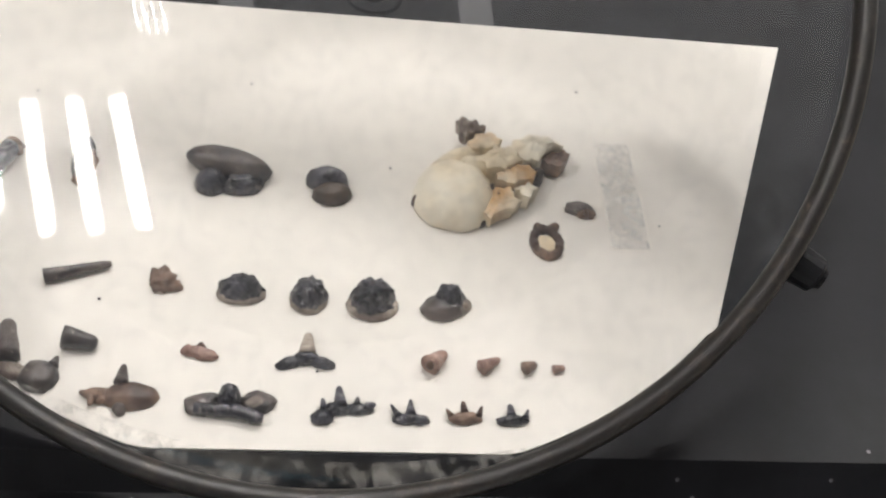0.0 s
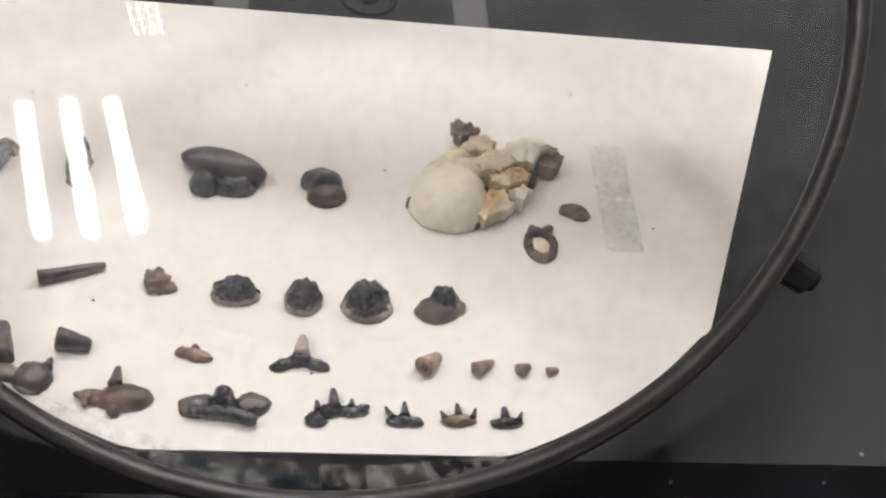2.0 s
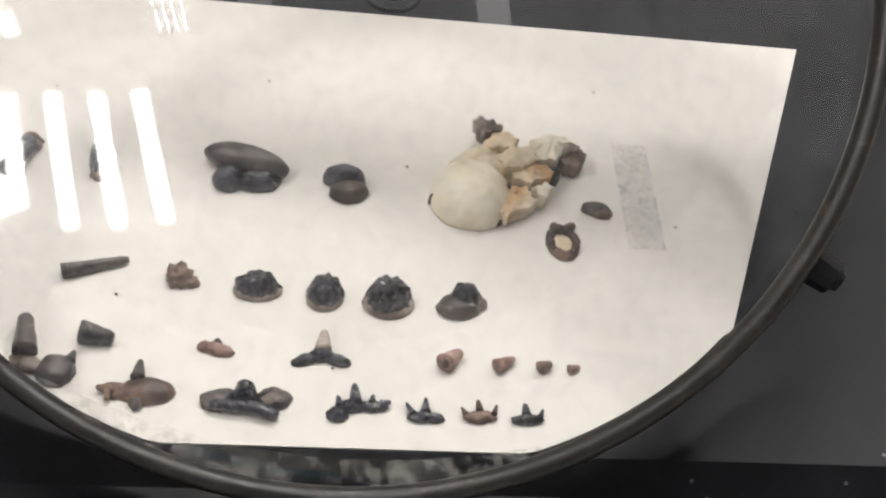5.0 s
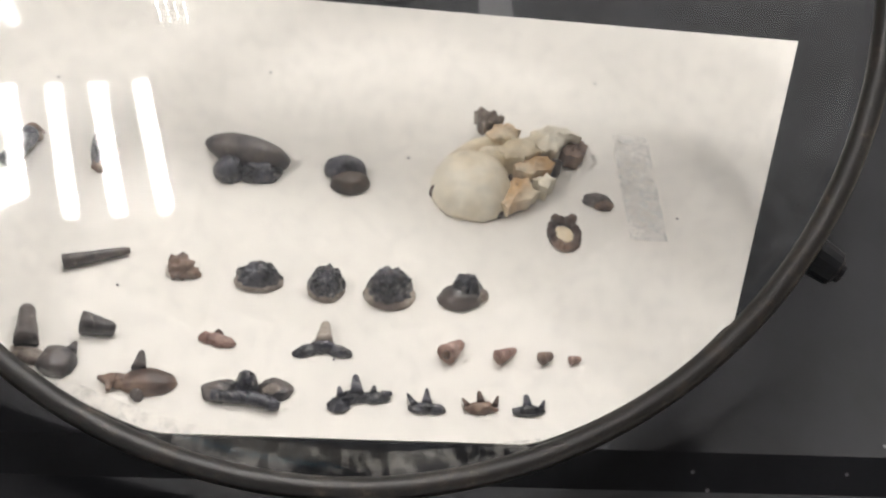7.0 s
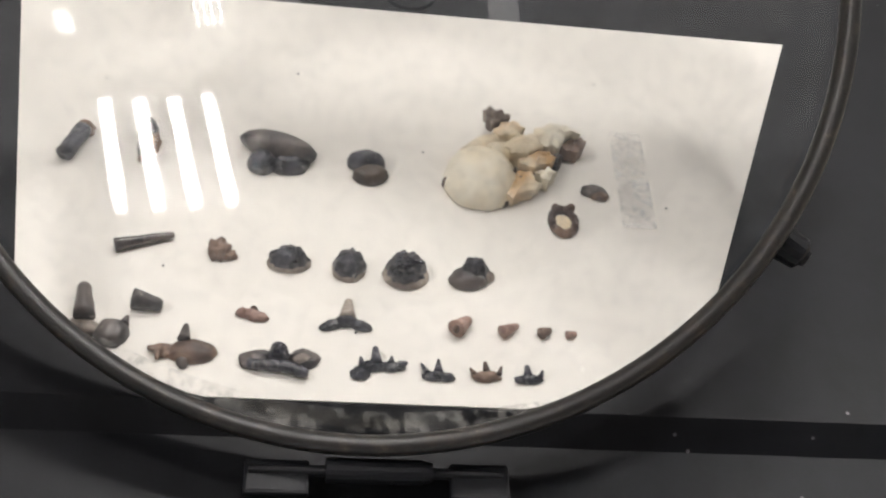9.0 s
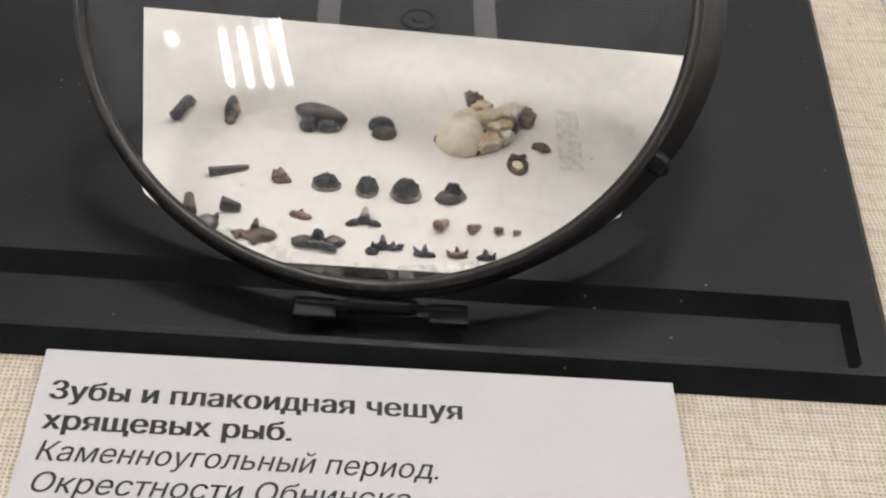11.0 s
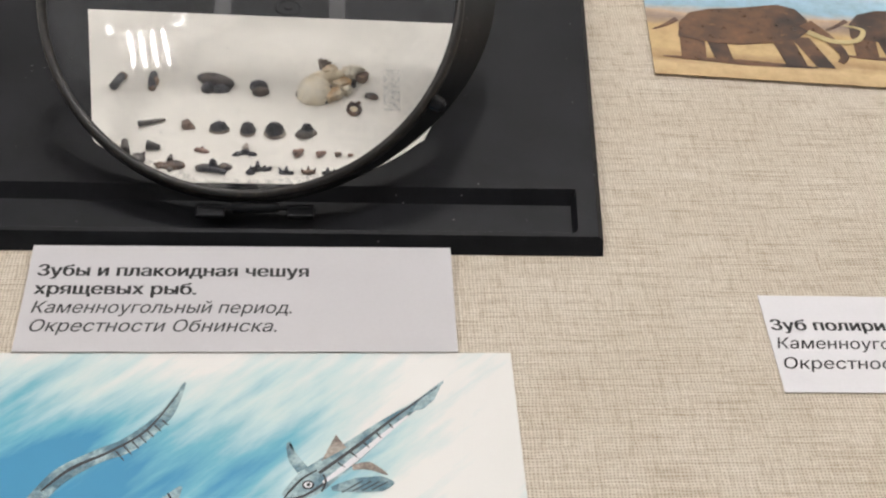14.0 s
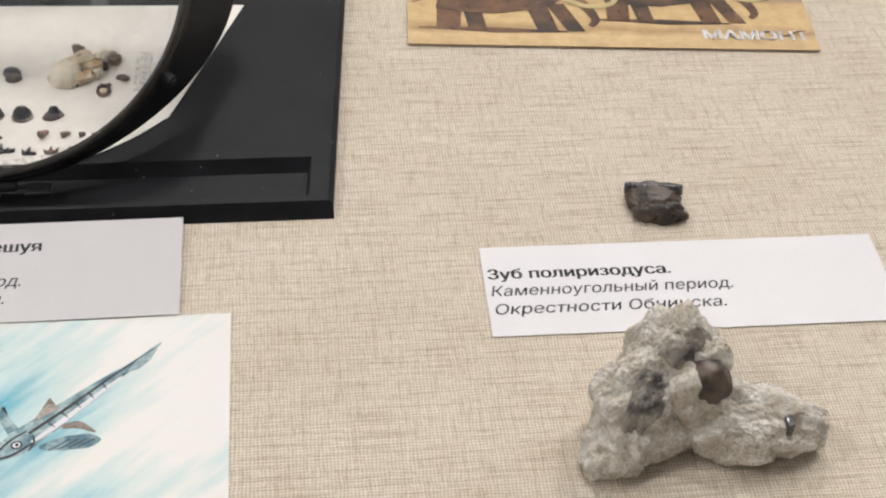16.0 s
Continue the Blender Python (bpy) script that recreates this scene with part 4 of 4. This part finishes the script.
def painting():
    t = thing("painted_picture", "watercolour picture in blue washes with plain grey-blue shapes, on white card", "picture", m=pose(0.0290, -0.1090, 0.0003))
    whole = part("sheet", card(0.200, 0.1100, 0.0003, 0.0, 8), M_WASH, t)
    whole.location = (-0.100, -0.040, 0)

    def shape(name, pts, mat, z=0.00036):
        part(name, flat_shape([(x * MM, y * MM) for x, y in pts], z, 0.00004), mat, t)

    o = (-29.0, 109.0)

    def at(*pts):
        return [(x + o[0], y + o[1]) for x, y in pts]

    # long body running up to the right, with fins
    shape("drawn_body", ribbon(at((71, -84), (77, -79.5), (86, -71.5), (97, -61.5), (103, -56.5), (110.5, -48.8)), (2.6, 8.0, 6.4, 3.6, 2.2, 0.5)), M_BLUEGREY)
    shape("drawn_line", ribbon(at((79, -77), (88, -69.2), (98, -60), (109, -50.5)), (0.9, 0.9, 0.6, 0.3)), M_GREYINK, 0.00041)
    shape("drawn_line", ribbon(at((70.5, -84.6), (76, -83.2), (83.5, -77), (93, -67.5), (102, -58.6)), (0.5, 0.7, 0.5, 0.4, 0.3)), M_GREYINK, 0.00041)
    shape("drawn_tail", at((102, -58.4), (104.6, -54.4), (110.6, -48.4), (108, -54.6), (105.0, -57.6)), M_BLUEGREY, 0.00041)
    shape("drawn_fin", ribbon(at((75, -76), (72.5, -72), (71.5, -68), (72.8, -70.5)), (3.0, 2.4, 1.0, 0.2)), M_BLUEGREY, 0.00038)
    shape("drawn_fin", at((79.5, -73.5), (83, -65.6), (85.6, -69.5)), M_ROOT, 0.00038)
    shape("drawn_fin", ribbon(at((82, -81.5), (88, -80.6), (94, -80.2), (97, -80.0)), (1.0, 4.2, 4.4, 0.6)), M_BLUEGREY, 0.00041)
    shape("drawn_fin", ribbon(at((87, -75.5), (91, -75), (95.5, -77.6)), (1.4, 2.4, 0.4)), M_ROOT, 0.00038)
    # head: eye, gill and mouth, belly stripe and fin rays
    ring = [(math.cos(2 * math.pi * k / 14), math.sin(2 * math.pi * k / 14)) for k in range(14)]
    shape("drawn_eye", at(*[(76.4 + 1.5 * a, -80.4 + 1.3 * b) for a, b in ring]), M_INK, 0.00044)
    shape("drawn_eye", at(*[(76.4 + 1.0 * a, -80.4 + 0.85 * b) for a, b in ring]), M_LABEL, 0.00047)
    shape("drawn_eye", at(*[(76.5 + 0.5 * a, -80.4 + 0.5 * b) for a, b in ring]), M_INK, 0.00050)
    shape("drawn_line", ribbon(at((70.6, -84.4), (72.5, -81.6), (75, -78.6), (78.4, -76.2)), (0.3, 0.6, 0.6, 0.4)), M_INK, 0.00043)
    shape("drawn_line", ribbon(at((79.6, -82.4), (80.6, -79.6), (80.0, -77.4)), (0.3, 0.6, 0.3)), M_INK, 0.00043)
    shape("drawn_stripe", ribbon(at((80, -79.8), (87, -73.6), (95, -65.6), (101, -59.8)), (0.8, 1.7, 1.2, 0.4)), M_LABEL, 0.00042)
    for k in range(4):
        shape("drawn_line", ribbon(at((84.5 + 2.4 * k, -82.6 + 0.2 * k), (89.5 + 2.0 * k, -79.4 - 0.1 * k)), (0.3, 0.3), 3), M_INK, 0.00044)
    for k in range(5):
        shape("drawn_line", ribbon(at((83.5 + 3.2 * k, -74.0 + 2.95 * k), (85.2 + 3.0 * k, -75.4 + 2.9 * k)), (0.5, 0.2), 3), M_INK, 0.00044)
    # second, curved body
    shape("drawn_body", ribbon(at((8, -92), (13, -84), (18, -77), (26, -71.5), (33, -68), (41, -59), (44.8, -48.9)), (3.0, 4.2, 4.6, 4.0, 4.6, 3.4, 0.5)), M_BLUEGREY)
    shape("drawn_line", ribbon(at((14, -81.5), (20, -75.2), (29, -70), (37, -63.5), (43.6, -52)), (0.5, 0.9, 0.7, 0.6, 0.3)), M_GREYINK, 0.00041)
    for k in range(7):
        shape("drawn_line", ribbon(at((30 + 1.7 * k, -70.2 + 1.55 * k), (32.2 + 1.6 * k, -73.0 + 1.75 * k)), (0.45, 0.25), 3), M_GREYINK, 0.00043)
    shape("drawn_fin", ribbon(at((38, -91), (43, -86), (46.4, -80.5)), (6.5, 5.0, 0.6)), M_BLUEGREY)
    for k in range(4):
        shape("drawn_line", ribbon(at((37.5 + 2.0 * k, -87.2 + 1.6 * k), (40.0 + 1.9 * k, -90.5 + 1.3 * k)), (0.5, 0.5), 3), M_INK, 0.00043)


def picture_card():
    t = thing("picture_card", "glossy printed picture card with sandy plain and brown shapes", "picture", m=pose(0.1883, 0.0822, 0.0008, 0, 0, -4.2))
    part("sheet", card(0.1445, 0.0980, 0.0003), M_LAND, t)

    def shape(name, pts, mat, z):
        part(name, flat_shape([(x * MM, y * MM) for x, y in pts], z * MM, 0.00003), mat, t)

    def beast(x, y, k):
        """A plain brown mass on four posts."""
        body = [(x + k * a, y + k * b) for a, b in ((0, 12), (1, 20), (5, 26), (12, 29), (20, 30), (28, 32), (36, 34), (42, 32), (45, 26), (44, 19), (40, 15), (32, 12), (20, 9.5), (10, 10))]
        shape("brown_shape", body, M_HIDE, 0.50)
        for a, w, lean in ((1, 8, -1), (9, 6, 2), (31, 7, 3), (38, 6, 6)):
            shape("brown_shape", [(x + k * (a + lean), y), (x + k * (a + w + lean), y), (x + k * (a + w), y + k * 16), (x + k * (a - 0.5), y + k * 16)], M_HIDE, 0.44)
        shape("brown_shape", ribbon([(x + k * 0.5, y + k * 22), (x - k * 4, y + k * 18), (x - k * 8, y + k * 15.5)], (k * 2.2, k * 1.4, k * 0.6)), M_HIDE, 0.44)
        shape("shade_shape", ribbon([(x - k * 6, y + k * 1.2), (x + k * 20, y + k * 0.2), (x + k * 44, y - k * 0.2)], (k * 0.6, k * 3.0, k * 0.6)), M_HIDE, 0.36)
        shape("brown_shape", ribbon([(x + k * 44, y + k * 24), (x + k * 51, y + k * 15), (x + k * 54, y + k * 7), (x + k * 52, y + k * 3)], (k * 6, k * 4, k * 3, k * 2)), M_HIDE, 0.56)
        shape("pale_curve", ribbon([(x + k * 44, y + k * 19), (x + k * 52, y + k * 14.5), (x + k * 60, y + k * 16), (x + k * 63, y + k * 22), (x + k * 57, y + k * 24)], (k * 2.6, k * 2.4, k * 2.0, k * 1.6, k * 0.6)), M_TAN, 0.62)

    beast(10, 8.5, 1.05)
    beast(71, 15.0, 1.0)
    title = lettering("МАМОНТ", t, 103.5 * MM, 5.0 * MM, 0.0008, 7.4 * MM, 37.5 * MM, 0.03, 0.0, M_WHITEINK)
    title.name = "title_lettering"


fish_label()
tooth_label()
painting()
picture_card()


# ---------------------------------------------------------------- loose fossils on the cloth
def dark_tooth():
    t = thing("fossil_tooth", "dark grey-brown wedge-shaped fossil tooth lying on linen", TOOTH, m=pose(0.2555, -0.0040, 0.0002, 0, 0, -6))
    bm = bmesh.new()
    blob(bm, (0, 0.0012, 0.0018), [0.0098, 0.0068, 0.0050], rough=0.16, seed=2, level=5)
    for v in bm.verts:
        k = (v.co.y + 0.005) / 0.012
        v.co.x *= 0.62 + 0.42 * max(0, min(1, k))
    part("body", bm, M_BROWNHORN, t, smooth=True)
    bm = bmesh.new()
    spike(bm, (-0.0086, 0.0046, 0.0046), (0.0088, 0.0036, 0.0050), 0.0012, 0.0022, 16, 0.45)
    part("ridge", bm, M_DARKTOOTH, t, "black worn upper ridge", smooth=True)
    bm = bmesh.new()
    blob(bm, (0.0034, -0.0040, 0.0020), [0.0056, 0.0030, 0.0036], rough=0.35, seed=5, level=4)
    blob(bm, (-0.0022, -0.0030, 0.0015), [0.0042, 0.0036, 0.0036], rough=0.25, seed=7, level=4)
    part("root", bm, M_BROWNHORN, t, smooth=True)


def rough_stone(bm, c, r, turn, seed, level=6):
    made = bmesh.ops.create_icosphere(bm, subdivisions=level, radius=1)["verts"]
    spin = Matrix.Rotation(radians(turn), 3, "Z")
    s = Vector((seed * 2.1, seed * 1.7, seed))
    for v in made:
        p = v.co.copy()
        k = 1 + 0.24 * noise.noise(p * 1.1 + s) + 0.20 * noise.noise(p * 2.6 + s) + 0.06 * noise.noise(p * 6 + s) + 0.035 * noise.noise(p * 14 + s) + 0.02 * noise.noise(p * 30 + s)
        cell = noise.voronoi(p * 5 + s)[0]
        k -= 0.05 * max(0.0, 0.25 - cell[0]) * 4 * 0.5
        q = spin @ Vector((p.x * r[0] * k, p.y * r[1] * k, p.z * r[2] * k))
        v.co = Vector(c) + q
        v.co.z = max(v.co.z, 0.0)


def host_rock():
    t = thing("rock_specimen", "pale grey rough limestone lump with an embedded brown tooth, on linen", "rock", m=pose(0.2400, -0.0840, 0.0001))
    bm = bmesh.new()
    rough_stone(bm, (0.0010, 0.0050, 0.0150), (0.0130, 0.0130, 0.0200), 10, 1.0)
    part("tall_lobe", bm, M_LIME, t, smooth=False)
    bm = bmesh.new()
    rough_stone(bm, (-0.0065, -0.0030, 0.0100), (0.0150, 0.0120, 0.0185), 35, 4.0)
    part("side_lobe", bm, M_LIME, t, smooth=False)
    bm = bmesh.new()
    rough_stone(bm, (-0.0150, -0.0120, 0.0045), (0.0085, 0.0070, 0.0085), 20, 8.0, 5)
    part("corner_lobe", bm, M_LIME, t, smooth=False)
    bm = bmesh.new()
    rough_stone(bm, (0.0010, -0.0020, 0.0110), (0.0125, 0.0100, 0.0180), 0, 6.0, 5)
    part("inner_lobe", bm, M_LIME, t, smooth=False)
    bm = bmesh.new()
    rough_stone(bm, (0.0200, -0.0080, 0.0065), (0.0180, 0.0095, 0.0115), -14, 2.0)
    part("low_lobe", bm, M_LIME, t, smooth=False)
    bm = bmesh.new()
    rough_stone(bm, (-0.0075, -0.0070, 0.0150), (0.0046, 0.0100, 0.0125), -38, 9.0, 5)
    rough_stone(bm, (0.0020, 0.0010, 0.0255), (0.0070, 0.0050, 0.0088), 20, 5.0, 5)
    part("grey_patch", bm, M_GREYLIME, t, "dark grey crystalline patch in the stone", smooth=False)
    bm = bmesh.new()
    blob(bm, (0.0068, -0.0052, 0.0225), [0.0068, 0.0052, 0.0066], turn=-30, rough=0.12, seed=3, floor=None)
    blob(bm, (0.0030, -0.0036, 0.0250), [0.0030, 0.0030, 0.0034], turn=10, rough=0.25, seed=6, floor=None, level=3)
    part("embedded_tooth", bm, M_BROWNHORN, t, "dark brown smooth tooth set in the stone", smooth=True)
    bm = bmesh.new()
    box(bm, 0.0262, 0.0280, -0.0165, -0.0130, 0.0125, 0.0170, 0.0004)
    part("dark_chip", bm, M_DARKTOOTH, t)


dark_tooth()
host_rock()
